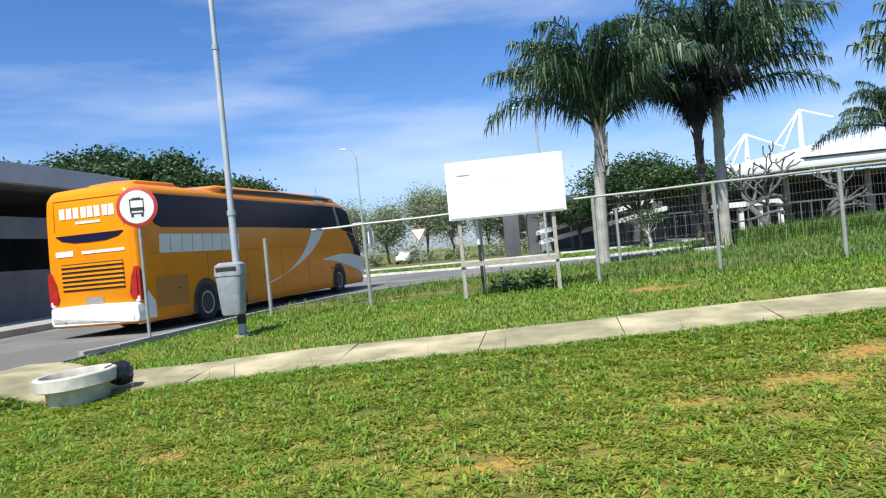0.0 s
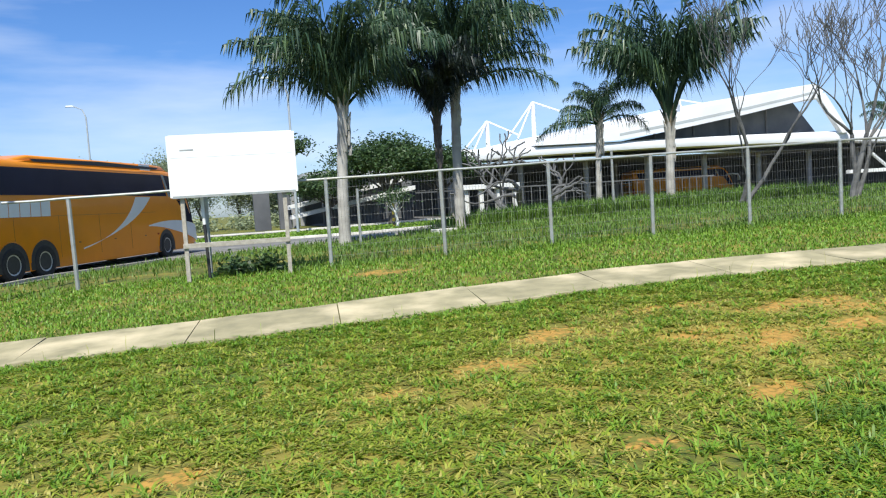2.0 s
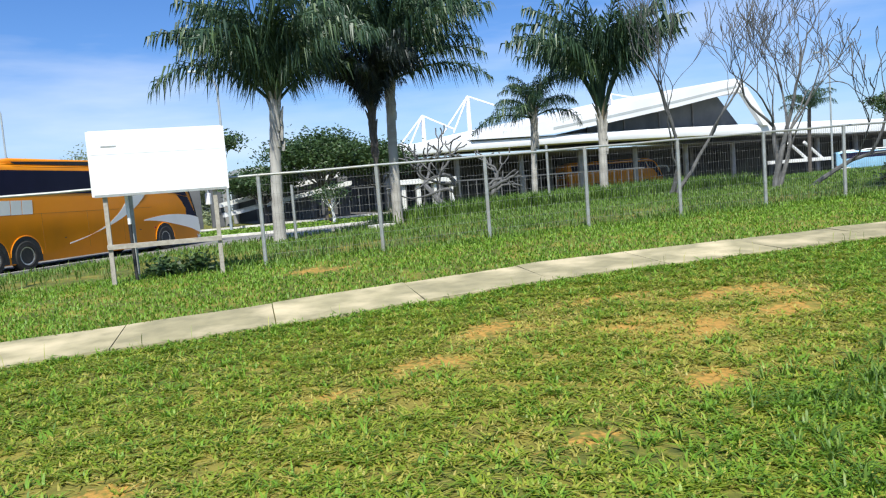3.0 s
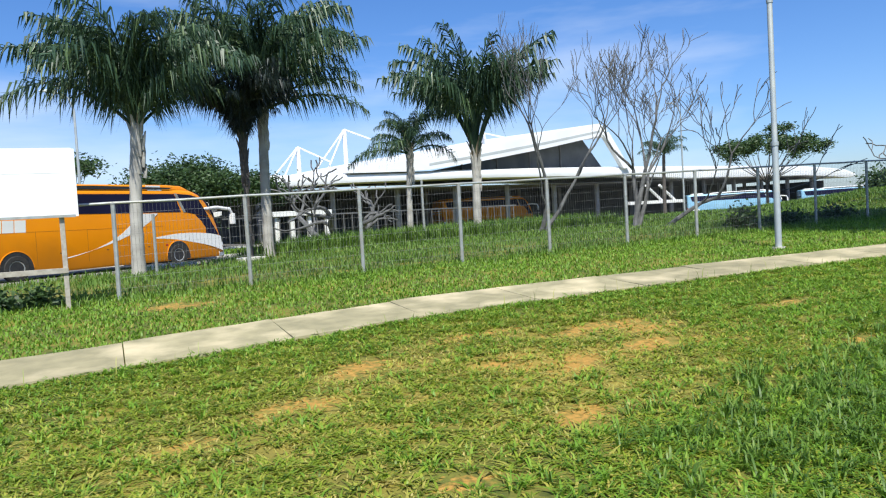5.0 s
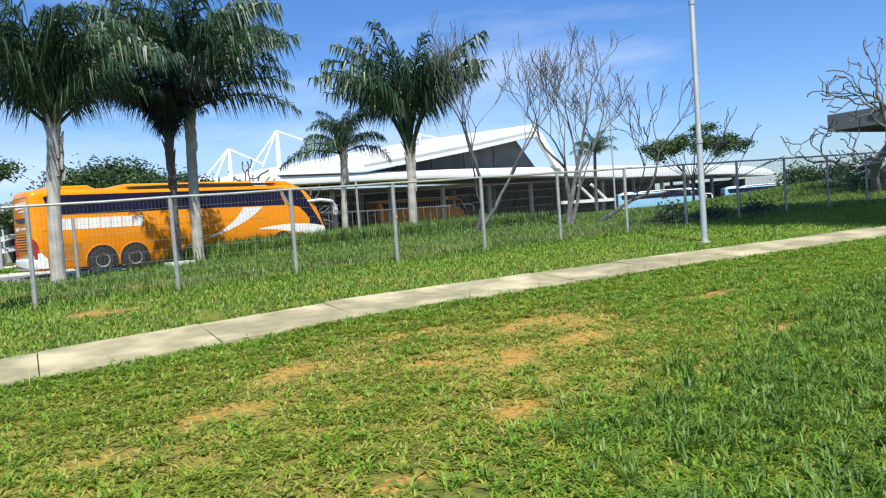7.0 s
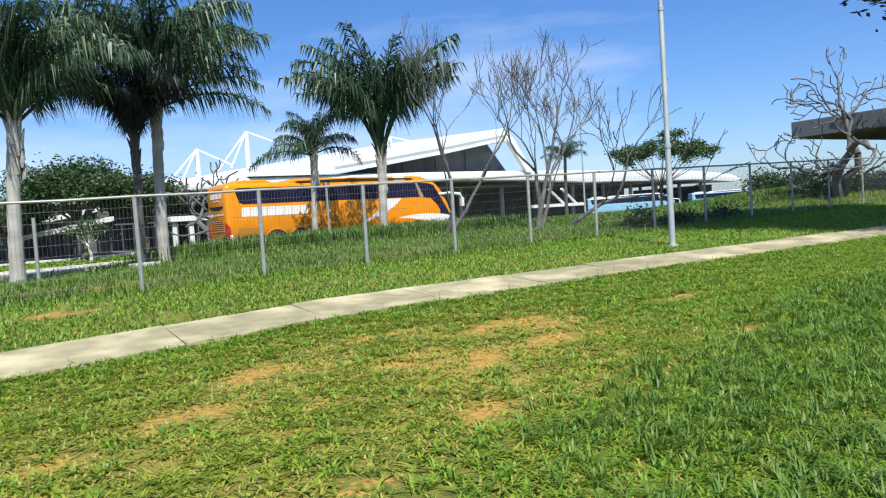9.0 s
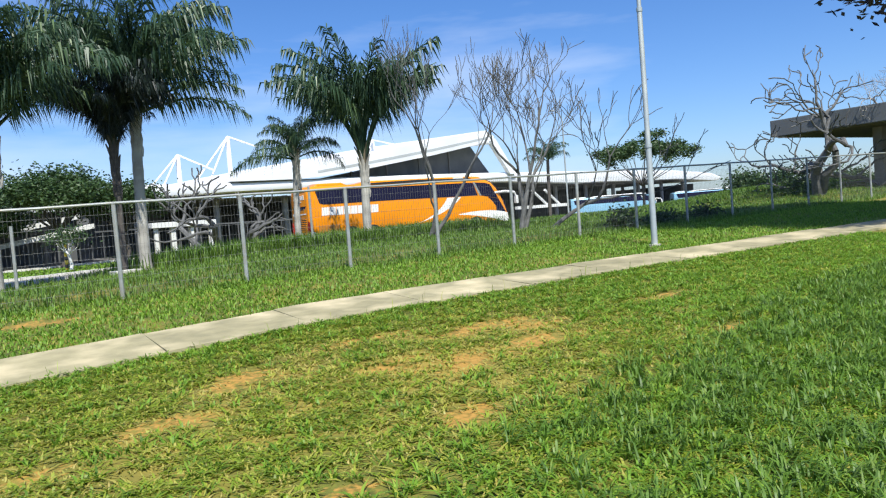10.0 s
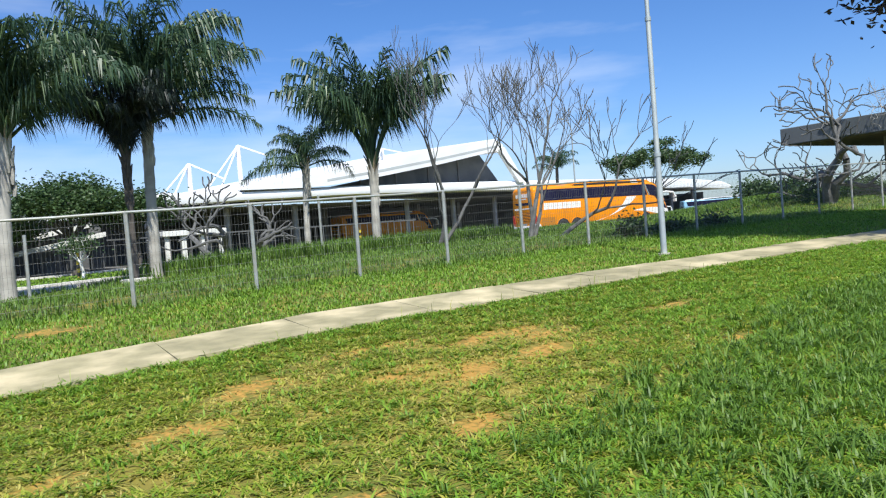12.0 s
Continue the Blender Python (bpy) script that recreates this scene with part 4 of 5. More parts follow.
bare_tree(20.0, 22.6, 2.6, 0.12, 11, "leafless tree with many upright pale twigs", 3, 5, 0.86, 0.18, 0.26, BARK_TWIG, least=0.012)
bare_tree(20.9, 22.0, 2.5, 0.10, 23, "leafless tree leaning outward behind the fence", 1, 4, 0.7, 0.12, 0.3, BARK_TWIG, lean=(0.75, -0.5), least=0.014)
bare_tree(17.4, 25.6, 2.8, 0.11, 31, "leafless sapling leaning across the fence", 2, 5, 0.6, 0.2, 0.2, BARK_TWIG, lean=(0.55, -0.2))
bare_tree(14.3, 47.4, 3.5, 0.30, 44, "pollarded dead tree with crooked grey limbs", 2, 3, 0.95, 0.1, 0.6, BARK_TWIG, least=0.05)
bare_tree(17.8, 49.2, 2.4, 0.27, 47, "pollarded dead tree with short crooked limbs", 2, 2, 0.9, 0.1, 0.6, BARK_TWIG, least=0.05)
bare_tree(38.0, 19.9, 3.0, 0.34, 52, "crooked dead tree with blunt twisting limbs", 3, 4, 1.05, 0.13, 0.62, bark=BARK_TWIG, least=0.03)
bare_tree(41.5, 17.0, 2.4, 0.22, 57, "crooked bare tree before the grey canopy", 1, 5, 1.0, 0.08, 0.45)
umbrella_tree(59.0, 49.0, 5.6, 6.6, 3.2, 22, 61, "broad flat-topped tree with thin foliage", LEAF, 150, 0.3, 0.15, 0.75)
umbrella_tree(6.4, 54.5, 4.3, 3.4, 2.0, 24, 62, "dense dark green tree before the terminal", LEAF, 170, 0.3, 0.2, 1.4)
umbrella_tree(10.8, 56.0, 3.9, 2.4, 1.4, 18, 63, "rounded dark green tree before the terminal", LEAF, 170, 0.3, 0.18, 1.3)
umbrella_tree(2.0, 58.0, 3.0, 2.6, 1.4, 18, 64, "low spreading green tree by the terminal", LEAF, 170, 0.3, 0.16, 1.2)
umbrella_tree(6.0, 47.0, 1.7, 1.0, 0.9, 8, 65, "young street tree with a whitewashed trunk", LEAF, 30, 0.2, 0.09, 0.7, bark=WHITE)
for i, (x, y, h) in enumerate(((-41, 48, 7.0), (-35, 51, 8.2), (-31, 54, 7.4), (-46, 45, 7.0), (-27.5, 57, 5.6), (-52, 40, 7))):
    umbrella_tree(x, y, h, 4.6, 3.2, 34, 70 + i, "large dark green tree behind the platform roof", LEAF, 260, 0.42, 0.3, 1.5, name="broadleaf_tree")
for i, (x, y, h) in enumerate(((-25, 88, 6.3), (-20.5, 86, 5.8), (-16, 88, 7.2), (-12.5, 87, 6.8), (-28, 92, 5.6), (-9, 95, 6.6), (-5.5, 97, 4.5))):
    leafy_tree(x, y, h, 4, 90 + i, "hazy grey-green tree in the distance", LEAF_HAZY, 130, 0.3, 0.2, 0.9, 2.2, spread=0.5, up=0.3, length=h * 0.36, name="distant_tree", forks=(2, 3, 3))
umbrella_tree(-3.0, 90, 9.6, 3.4, 1.2, 20, 99, "dark tree top behind the billboard", LEAF, 40, 0.5, 0.2, 1.4, name="distant_tree")
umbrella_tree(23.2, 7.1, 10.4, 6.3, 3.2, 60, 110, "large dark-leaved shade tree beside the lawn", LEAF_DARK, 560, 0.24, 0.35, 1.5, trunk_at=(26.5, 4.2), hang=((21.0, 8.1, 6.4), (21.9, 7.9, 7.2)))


def bush(x, y, r, seed, label, per=900, size=0.16, leaf=LEAF, clump=0.7):
    rr = random.Random(seed)
    g = Form()
    cs = [Vector((rr.gauss(0, r * 0.4), rr.gauss(0, r * 0.3), abs(rr.gauss(r * 0.4, r * 0.25)))) for k in range(12)]
    leaf_cloud(rr, g, cs, per // 12, size, r * clump)
    ob = part("bush", raw_mesh("bush", g, leaf), leaf, None, m=pose(*spot(x, y)))
    return tagged(ob, label, "bush")


bush(19.3, 16.6, 0.6, 1, "low green bush at the foot of the fence")
bush(21.6, 16.7, 0.5, 2, "low dark bush at the foot of the fence")
bush(23.9, 16.8, 0.55, 3, "low dark bush at the foot of the fence")
bush(39.5, 21.5, 1.5, 6, "green shrub behind the dead tree", 1200, 0.2)
bush(-1.2, 15.9, 0.38, 4, "weeds under the billboard", 500, 0.14)
bush(-0.5, 15.9, 0.34, 5, "weeds under the billboard", 500, 0.14)
for i in range(1, 15):
    bush(63 + 5.0 * i, 41 + 1.2 * i - 0.16 * i * i, 2.9 + 0.6 * math.sin(i * 2.1), 20 + i, "dark hedge tree on the horizon", 9000, 0.4, LEAF, 0.5)
for i in range(8):
    bush(-34 + 4.5 * i, 78 + (i % 3), 1.6, 50 + i, "low hedge along the far lane", 500, 0.45, LEAF_HAZY)


# ---- platform building ----
def platform_building():
    t = thing("platform_building", "long grey bus platform shelter with a flat roof", "building", kind="structure")
    part("roof", Form().box((-26.6, 5.0, 5.45), (15.2, 49.0, 0.75)), ROOF_GREY, t, "pale grey roof edge", bevel=0.03)
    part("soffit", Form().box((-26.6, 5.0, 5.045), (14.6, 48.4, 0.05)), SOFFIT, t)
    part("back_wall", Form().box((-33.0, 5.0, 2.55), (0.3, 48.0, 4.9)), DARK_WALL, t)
    part("parapet", Form().box((-19.4, 5.0, 1.0), (0.22, 48.0, 1.8)), GREY_WALL, t)
    part("beam", Form().box((-19.6, 5.0, 3.5), (0.25, 48.0, 0.8)), GREY_WALL, t)
    for k in range(8):
        part("column", Form().box((-19.95, 26.0 - 6.5 * k, 2.55), (0.35, 0.35, 4.9)), GREY_WALL, t, bevel=0.02)
    part("end_wall", Form().box((-26.5, 29.2, 2.55), (12.8, 0.25, 4.9)), DARK_WALL, t)


platform_building()


# ---- coach ----
def section(x, w, z0, z1, rc=0.28, tuck=0.06):
    """A rounded coach cross-section at x: half-width w, from z0 to z1."""
    pts = [(w - 0.05, z0), (w, z0 + 0.08), (w, z0 + (z1 - z0) * 0.5), (w - tuck * 0.5, z1 - rc - 0.25), (w - tuck, z1 - rc)]
    for k in range(1, 6):
        a = math.pi / 2 * k / 5
        pts.append((w - tuck - rc + rc * math.cos(a), z1 - rc + rc * math.sin(a)))
    pts.append((0, z1 + 0.03))
    ring = [(x, -y, z) for y, z in pts] + [(x, y, z) for y, z in reversed(pts[:-1])]
    return ring


def strip(xz_top, xz_bottom, y, thick=0.006):
    """A curved band on the coach's side, between two lines of (x, z)."""
    f = Form()
    rings = []
    for (xa, za), (xb, zb) in zip(xz_top, xz_bottom):
        rings.append([(xa, y, za), (xb, y, zb), (xb, y + thick, zb), (xa, y + thick, za)])
    return f.loft(rings)


def curve3(a, b, c, n=14):
    return [tuple((1 - s) ** 2 * p + 2 * s * (1 - s) * q + s * s * u for p, q, u in zip(a, b, c)) for s in [i / n for i in range(n + 1)]]


LONG = 15.0


def wheel(parent, x, y, side):
    w = new("wheel")
    w.parent = parent
    w.matrix_basis = pose(x, y, 0.52)
    m = Matrix.Rotation(radians(90 * side), 4, "X")
    tyre = Form().lathe([(0.30, -0.15), (0.46, -0.15), (0.515, -0.11), (0.52, 0.0), (0.515, 0.09), (0.47, 0.135), (0.33, 0.14), (0.30, 0.10)], 32).mesh("tyre", TYRE, True)
    rim = Form().lathe([(0.30, -0.06), (0.305, 0.115), (0.27, 0.11), (0.20, 0.03), (0.13, 0.045), (0.12, 0.10), (0.03, 0.105)], 24)
    for k in range(10):
        a = 2 * math.pi * k / 10
        rim.tube([(0.165 * math.cos(a), 0.165 * math.sin(a), 0.03), (0.165 * math.cos(a), 0.165 * math.sin(a), 0.065)], 0.02, 6)
    part("tyre", tyre, TYRE, w, m=m)
    part("rim", rim.mesh("rim", RIM, True), RIM, w, "grey steel rim with wheel nuts", m=m)
    return w


def coach(label, paint, with_swoosh=True, paint_top=None):
    """A three-axle high-deck coach; rear at x = 0, nose at LONG, ground at z = 0."""
    t = thing("coach", label, "bus")
    z0 = 0.27
    st = [(0.55, 1.2, 0.45, 3.42), (0.59, 1.25, 0.40, 3.52), (0.69, 1.29, z0, 3.59), (0.95, 1.30, z0, 3.62), (6.0, 1.30, z0, 3.64), (12.6, 1.30, z0, 3.66), (13.2, 1.30, z0, 3.60),
          (13.6, 1.29, z0, 3.42), (13.9, 1.28, z0, 3.10), (14.2, 1.27, z0, 2.62), (14.45, 1.25, z0, 2.10), (14.65, 1.22, z0, 1.62), (14.8, 1.18, z0, 1.30), (14.93, 1.10, 0.36, 1.10), (15.0, 0.98, 0.42, 0.95)]
    rings = [section(*s, rc=min(0.28, (s[3] - s[2]) * 0.3)) for s in st]
    body = part("body", Form().loft(rings), paint, t, smooth=True)
    # roof fairing with its dark slit
    fair = [section(x, w, 3.45, z, 0.1, 0.1) for x, w, z in ((3.6, 1.12, 3.60), (4.6, 1.16, 3.80), (12.0, 1.16, 3.84), (12.9, 1.12, 3.80), (13.5, 1.02, 3.52))]
    part("roof_fairing", Form().loft(fair), paint_top or paint, t, smooth=True)
    for s in (-1, 1):
        part("fairing_slit", strip([(4.4, 3.66), (8, 3.75), (12.2, 3.70)], [(4.6, 3.58), (8, 3.60), (12.0, 3.62)], s * 1.215 - 0.003), BLACK, t)
        part("roof_stripe", strip([(10.7, 3.79), (11.5, 3.79)], [(10.8, 3.56), (11.6, 3.56)], s * 1.20 - 0.003), COACH_WHITE, t)
        y = s * 1.303 - 0.003
        # window band: rounded at the rear, running into the driver's window
        part("side_window", strip([(1.05, 3.30), (1.25, 3.36), (6, 3.38), (12.2, 3.40)], [(1.25, 2.62), (1.5, 2.54), (6, 2.56), (12.55, 2.54)], s * 1.285 - 0.012 + 0.0, 0.03), COACH_GLASS, t, "dark tinted window band")
        part("side_window", strip([(12.36, 3.40), (13.1, 3.36), (13.45, 3.24)], [(12.71, 2.54), (13.6, 2.36), (13.95, 2.30)], s * 1.285 - 0.012, 0.03), COACH_GLASS, t)
        part("driver_window", strip([(12.74, 2.50), (13.6, 2.34), (13.97, 2.26)], [(13.30, 1.52), (13.9, 1.42), (14.50, 1.36)], s * 1.272 - 0.012, 0.03), COACH_GLASS, t)
        part("window_pillar", strip([(12.2, 3.42), (12.7, 2.52)], [(12.36, 3.42), (12.84, 2.52)], s * 1.30 - 0.005, 0.012), COACH_WHITE if paint is not ORANGE else GALV, t)
        if with_swoosh:
            top = curve3((11.2, 2.50), (10.0, 1.35), (6.6, 0.80))
            low = curve3((10.1, 2.50), (9.3, 1.2), (6.55, 0.75))
            part("swoosh", strip(top, low, y), COACH_WHITE, t, "white painted swoosh")
            top = curve3((10.9, 1.38), (13.2, 1.72), (14.62, 1.28))
            low = curve3((10.9, 1.35), (12.9, 1.30), (14.72, 0.55))
            part("swoosh", strip(top, low, s * 1.262 - 0.003 + s * 0.04), COACH_WHITE, t)
            for k in range(8):
                w = 0.43
                x = 1.34 + 0.465 * k
                part("name_block", Form().prism([(x, 1.90), (x + w, 1.90), (x + w + 0.03, 2.37), (x + 0.03, 2.37)], y - 0.001, y + 0.007), COACH_WHITE, t)
        for x in (3.35, 5.4, 7.6, 9.6):
            part("hatch_seam", Form().box((x, y + 0.003, 1.25), (0.014, 0.004, 1.35)), ORANGE_DARK if paint is ORANGE else GALV, t)
        part("hatch_seam", Form().box((6.2, y + 0.003, 1.90), (10.6, 0.004, 0.012)), ORANGE_DARK if paint is ORANGE else GALV, t)
        part("service_hatch", Form().box((1.75, y + 0.003, 0.95), (1.3, 0.006, 0.75)), COACH_PANEL if paint is ORANGE else COACH_WHITE, t, "darker grilled service hatch")
        for x in (2.0, 6.4, 8.5, 10.6):
            part("hatch_latch", Form().box((x, y + 0.003, 1.0), (0.10, 0.012, 0.03)), BLACK, t)
        part("marker_light", Form().box((11.6, y + 0.003, 1.02), (0.12, 0.014, 0.07)), TAIL_RED, t)
        for x in (3.18, 4.58, 12.25):
            arch = [(x + 0.66 * math.cos(a), max(0.30, 0.52 + 0.66 * math.sin(a))) for a in [math.pi * k / 20 for k in range(21)]]
            arch = [(x + 0.66, 0.30)] + arch + [(x - 0.66, 0.30)]
            part("wheel_arch", Form().prism(arch, y - 0.002, y + 0.004), BLACK, t, "dark wheel well")
            lip = [(x + 0.67 * math.cos(a), y + 0.003, 0.52 + 0.67 * math.sin(a)) for a in [math.pi * k / 20 for k in range(21)]]
            part("arch_lip", Form().tube(lip, 0.022, 5), paint, t, smooth=True)
        # mirror on its long arm
        part("mirror_arm", Form().tube([(13.7, s * 1.18, 2.66), (14.4, s * 1.42, 2.72), (15.1, s * 1.55, 2.62), (15.25, s * 1.56, 2.35)], [0.07, 0.085, 0.085, 0.07], 8), COACH_WHITE, t, smooth=True)
        part("mirror", Form().box((15.25, s * 1.56, 2.12), (0.18, 0.26, 0.54)), COACH_WHITE, t, bevel=0.03)
        part("headlight", Form().prism([(14.55, 0.78), (14.84, 0.80), (14.80, 0.98), (14.5, 0.95)], s * 1.19 - 0.02, s * 1.19 + 0.02), LENS, t, bevel=0.0)
        part("tail_light", Form().prism([(0.535, 0.82), (0.75, 0.86), (0.69, 1.42), (0.535, 1.62)], s * 1.26 - 0.035, s * 1.26 + 0.03), TAIL_RED, t, "tall red tail light")
        part("bumper_corner", Form().prism([(0.66, 0.38), (1.02, 0.36), (1.02, 0.74), (0.80, 1.02), (0.66, 1.0)], s * 1.302 - 0.012, s * 1.302 + 0.012), COACH_WHITE, t, bevel=0.004)
        lens = Form()
        lens.loft([[(0.52, s * a, z), (0.62, s * a, z), (0.62, s * b, z), (0.52, s * b, z)] for z, a, b in ((0.86, 1.06, 1.18), (1.0, 1.0, 1.215), (1.35, 1.06, 1.22), (1.62, 1.17, 1.225))])
        part("rear_lens", lens, TAIL_RED, t, "red tail light lens at the rear corner")
        part("tail_lamp", Form().box((0.59, s * 1.2, 0.86), (0.12, 0.12, 0.14)), LENS, t, bevel=0.02)
    # windscreen
    f = Form()
    wr = []
    for x, w, z in ((13.55, 1.06, 3.47), (13.88, 1.12, 3.13), (14.2, 1.17, 2.64), (14.46, 1.17, 2.10), (14.66, 1.15, 1.62), (14.79, 1.10, 1.33)):
        wr.append([(x + 0.03, -w, z + 0.012), (x + 0.055, 0, z + 0.05), (x + 0.03, w, z + 0.012), (x - 0.05, w, z - 0.05), (x - 0.02, 0, z - 0.02), (x - 0.05, -w, z - 0.05)])
    part("windscreen", f.loft(wr), COACH_GLASS, t, "large dark windscreen", smooth=True)
    part("front_bumper", Form().loft([section(x, w, 0.30, z, 0.1, 0.03) for x, w, z in ((14.5, 1.275, 0.62), (14.8, 1.20, 0.64), (14.96, 1.12, 0.62), (15.04, 0.98, 0.58))]), COACH_WHITE, t, smooth=True)
    # rear: bumper, name bars, slit window, engine grille, plate
    part("rear_bumper", Form().loft([section(x, w, 0.34, z, 0.08, 0.02) for x, w, z in ((0.45, 1.14, 0.72), (0.48, 1.24, 0.78), (0.67, 1.305, 0.80), (0.85, 1.312, 0.72))]), COACH_WHITE, t, smooth=True)
    x = 0.542
    for k in range(8 if with_swoosh else 0):
        yy = 0.72 - 0.2 * k
        part("name_block", Form().box((x, yy - 0.02 * (k in (3, 6)), 3.02), (0.012, 0.15, 0.26)), COACH_WHITE, t)
    part("writing_bar", Form().box((x, 0.0, 2.78), (0.012, 0.7, 0.06)), COACH_WHITE, t)
    slit = Form()
    slit.loft([[(x - 0.007, yy, 2.50), (x + 0.007, yy, 2.50), (x + 0.007, yy, 2.50 - d), (x - 0.007, yy, 2.50 - d)] for yy, d in ((-0.95, 0.02), (-0.8, 0.12), (-0.45, 0.19), (0, 0.2), (0.45, 0.19), (0.8, 0.12), (0.95, 0.02))])
    part("rear_window", slit, COACH_GLASS, t, "dark crescent-shaped slit window")
    part("rear_lid_seam", Form().tube([(x, -0.98, 2.60), (x, -0.95, 3.34), (x, 0.95, 3.34), (x, 0.98, 2.60)], 0.008, 4), ORANGE_DARK if paint is ORANGE else GALV, t)
    part("writing_bar", Form().box((x, -0.35, 2.06), (0.012, 1.2, 0.07)), COACH_WHITE, t)
    part("writing_bar", Form().box((x, 0.75, 2.06), (0.012, 0.5, 0.13)), COACH_WHITE, t)
    part("grille_backing", Form().box((x, 0.0, 1.48), (0.010, 1.75, 0.66)), BLACK, t)
    for k in range(6):
        part("grille_slat", Form().box((x - 0.012, 0.0, 1.22 + 0.108 * k), (0.03, 1.77, 0.05), None, 0.98), paint, t)
    part("plate", Form().box((x, 0.0, 0.90), (0.012, 0.5, 0.15)), GALV, t, "number plate as a plain grey bar")
    part("underside", Form().box((7.6, 0, 0.42), (13.2, 2.3, 0.3)), BLACK, t)
    part("roof_pod", Form().loft([section(x, w, 3.55, z, 0.06, 0.15) for x, w, z in ((1.2, 0.8, 3.62), (1.5, 0.85, 3.78), (3.0, 0.85, 3.80), (3.4, 0.8, 3.64))]), paint_top or paint, t, smooth=True)
    part("antenna", Form().tube([(12.8, -0.4, 3.8), (12.75, -0.4, 4.3)], 0.01, 4), BLACK, t)
    for ob in list(t.children):  # the nose reaches out past the front axle
        for v in ob.data.vertices:
            if v.co.x > 12.9:
                v.co.x += 0.32 * min(1.0, (v.co.x - 12.9) / 1.2)
    wheels = []
    for s in (-1, 1):
        for xx in (3.18, 4.58, 12.25):
            wheels.append(wheel(t, xx, s * 1.2, 1 if s < 0 else -1))
    return t, wheels


coach_orange, coach_wheels = coach("orange coach with white swooshes and dark windows", ORANGE)
parked, _ = coach("parked orange coach with dark windows under the canopy", ORANGE, False)
parked.matrix_basis = pose(36.8, 78.6, 0.0, 0, 0, 9)
coach_blue, _ = coach("light blue and white coach parked by the canopy", BLUE_BODY, False, COACH_WHITE)
coach_blue.matrix_basis = pose(73.4, 75.2, -0.45, 0, 0, -34) @ Matrix.Scale(0.86, 4)
coach_pale = copy_thing(coach_blue, pose(97.3, 76.0, -0.5, 0, 0, -34))
tagged(coach_pale, "pale blue and white coach parked at the canopy's end")


# ---- terminal ----
TERM = pose(13.3, 64.1, 0, 0, 0, 9.26)


def terminal():
    t = thing("bus_terminal", "long white bus terminal with sweeping canopy roofs", "building", TERM)
    g = 0.2
    # low canopy, one long sweeping slab with a curved far end
    rings = []
    for s, lo, hi in ((-1.2, 4.95, 6.2), (8, 5.25, 6.25), (22, 5.5, 6.5), (36, 5.5, 6.65), (47, 5.4, 6.7), (60, 4.95, 6.7), (76, 4.9, 6.65), (91, 4.9, 6.5), (99, 4.6, 6.2), (104, 4.4, 5.9), (106.8, 4.5, 5.3)):
        rings.append([(s, 0.5, lo), (s, -0.3, lo + 0.1), (s, -0.42, (lo + hi) / 2), (s, -0.3, hi - 0.2), (s, 0.3, hi), (s, 24, hi + 0.6), (s, 24, lo + 0.9)])
    part("canopy", Form().loft(rings), ROOF_WHITE, t, "white sweeping canopy", smooth=True)
    # dark sheet below the white slab, coloured as its shaded underside
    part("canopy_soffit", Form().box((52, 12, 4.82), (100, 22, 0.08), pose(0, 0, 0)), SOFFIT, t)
    # high raking roof
    up = ((8.5, 6.25, 6.35), (15.4, 6.35, 7.5), (17.9, 6.5, 7.95), (24.6, 7.35, 9.0), (33.8, 8.75, 10.4), (43.2, 10.4, 11.9))
    part("high_roof", Form().loft([[(s, -0.6, lo), (s, -0.6, hi), (s, 26, hi + 1.0), (s, 26, lo + 1.0)] for s, lo, hi in up]), ROOF_WHITE, t, "white raking roof")
    part("roof_groove", Form().loft([[(s, -0.62, (lo * 0.72 + hi * 0.28)), (s, -0.62, (lo * 0.55 + hi * 0.45)), (s, -0.61, (lo * 0.55 + hi * 0.45)), (s, -0.61, (lo * 0.72 + hi * 0.28))] for s, lo, hi in up[2:]]), ROOF_GREY, t, "grey joint along the roof edge")
    part("roof_end", Form().loft([[(43.2, -0.6, 11.9), (44.6, -0.6, 11.2), (44.6, 26, 12.2), (43.2, 26, 12.9)], [(43.2, -0.6, 10.4), (44.0, -0.6, 10.2), (44.0, 26, 11.2), (43.2, 26, 11.4)]]), ROOF_WHITE, t)
    part("raking_strut", Form().loft([[(43.6, -0.8, 10.6), (44.6, -0.8, 10.9), (44.6, -0.2, 10.9), (43.6, -0.2, 10.6)], [(47.0, -0.8, 6.4), (48.2, -0.8, 6.4), (48.2, -0.2, 6.4), (47.0, -0.2, 6.4)]]), ROOF_WHITE, t)
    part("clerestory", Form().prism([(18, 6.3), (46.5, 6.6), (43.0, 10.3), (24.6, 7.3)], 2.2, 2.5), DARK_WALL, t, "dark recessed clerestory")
    for s in (24, 29, 34, 39):
        part("mullion", Form().box((s, 2.1, 6.6 + (s - 18) * 0.07), (0.18, 0.15, 2.2 + (s - 24) * 0.12)), SOFFIT, t)
    # masts and stays
    def stay(a, b, r=0.085):
        part("stay", Form().tube([a, b], r, 6), ROOF_WHITE, t, smooth=True)
    for (s, z), feet in (((5.2, 9.1), ((1.7, 6.2), (2.7, 6.2), (7.4, 7.4))), ((10.3, 10.9), ((5.4, 6.2), (6.8, 6.2), (12.0, 9.6))), ((28.0, 10.9), ((25.2, 9.2), (26.4, 9.3), (30.4, 9.9)))):
        part("mast", Form().tube([(s, 3, 6.0), (s, 3, z)], 0.22, 8), ROOF_WHITE, t, smooth=True)
        for fs, fz in feet:
            stay((s, 3, z), (fs, 0.5, fz))
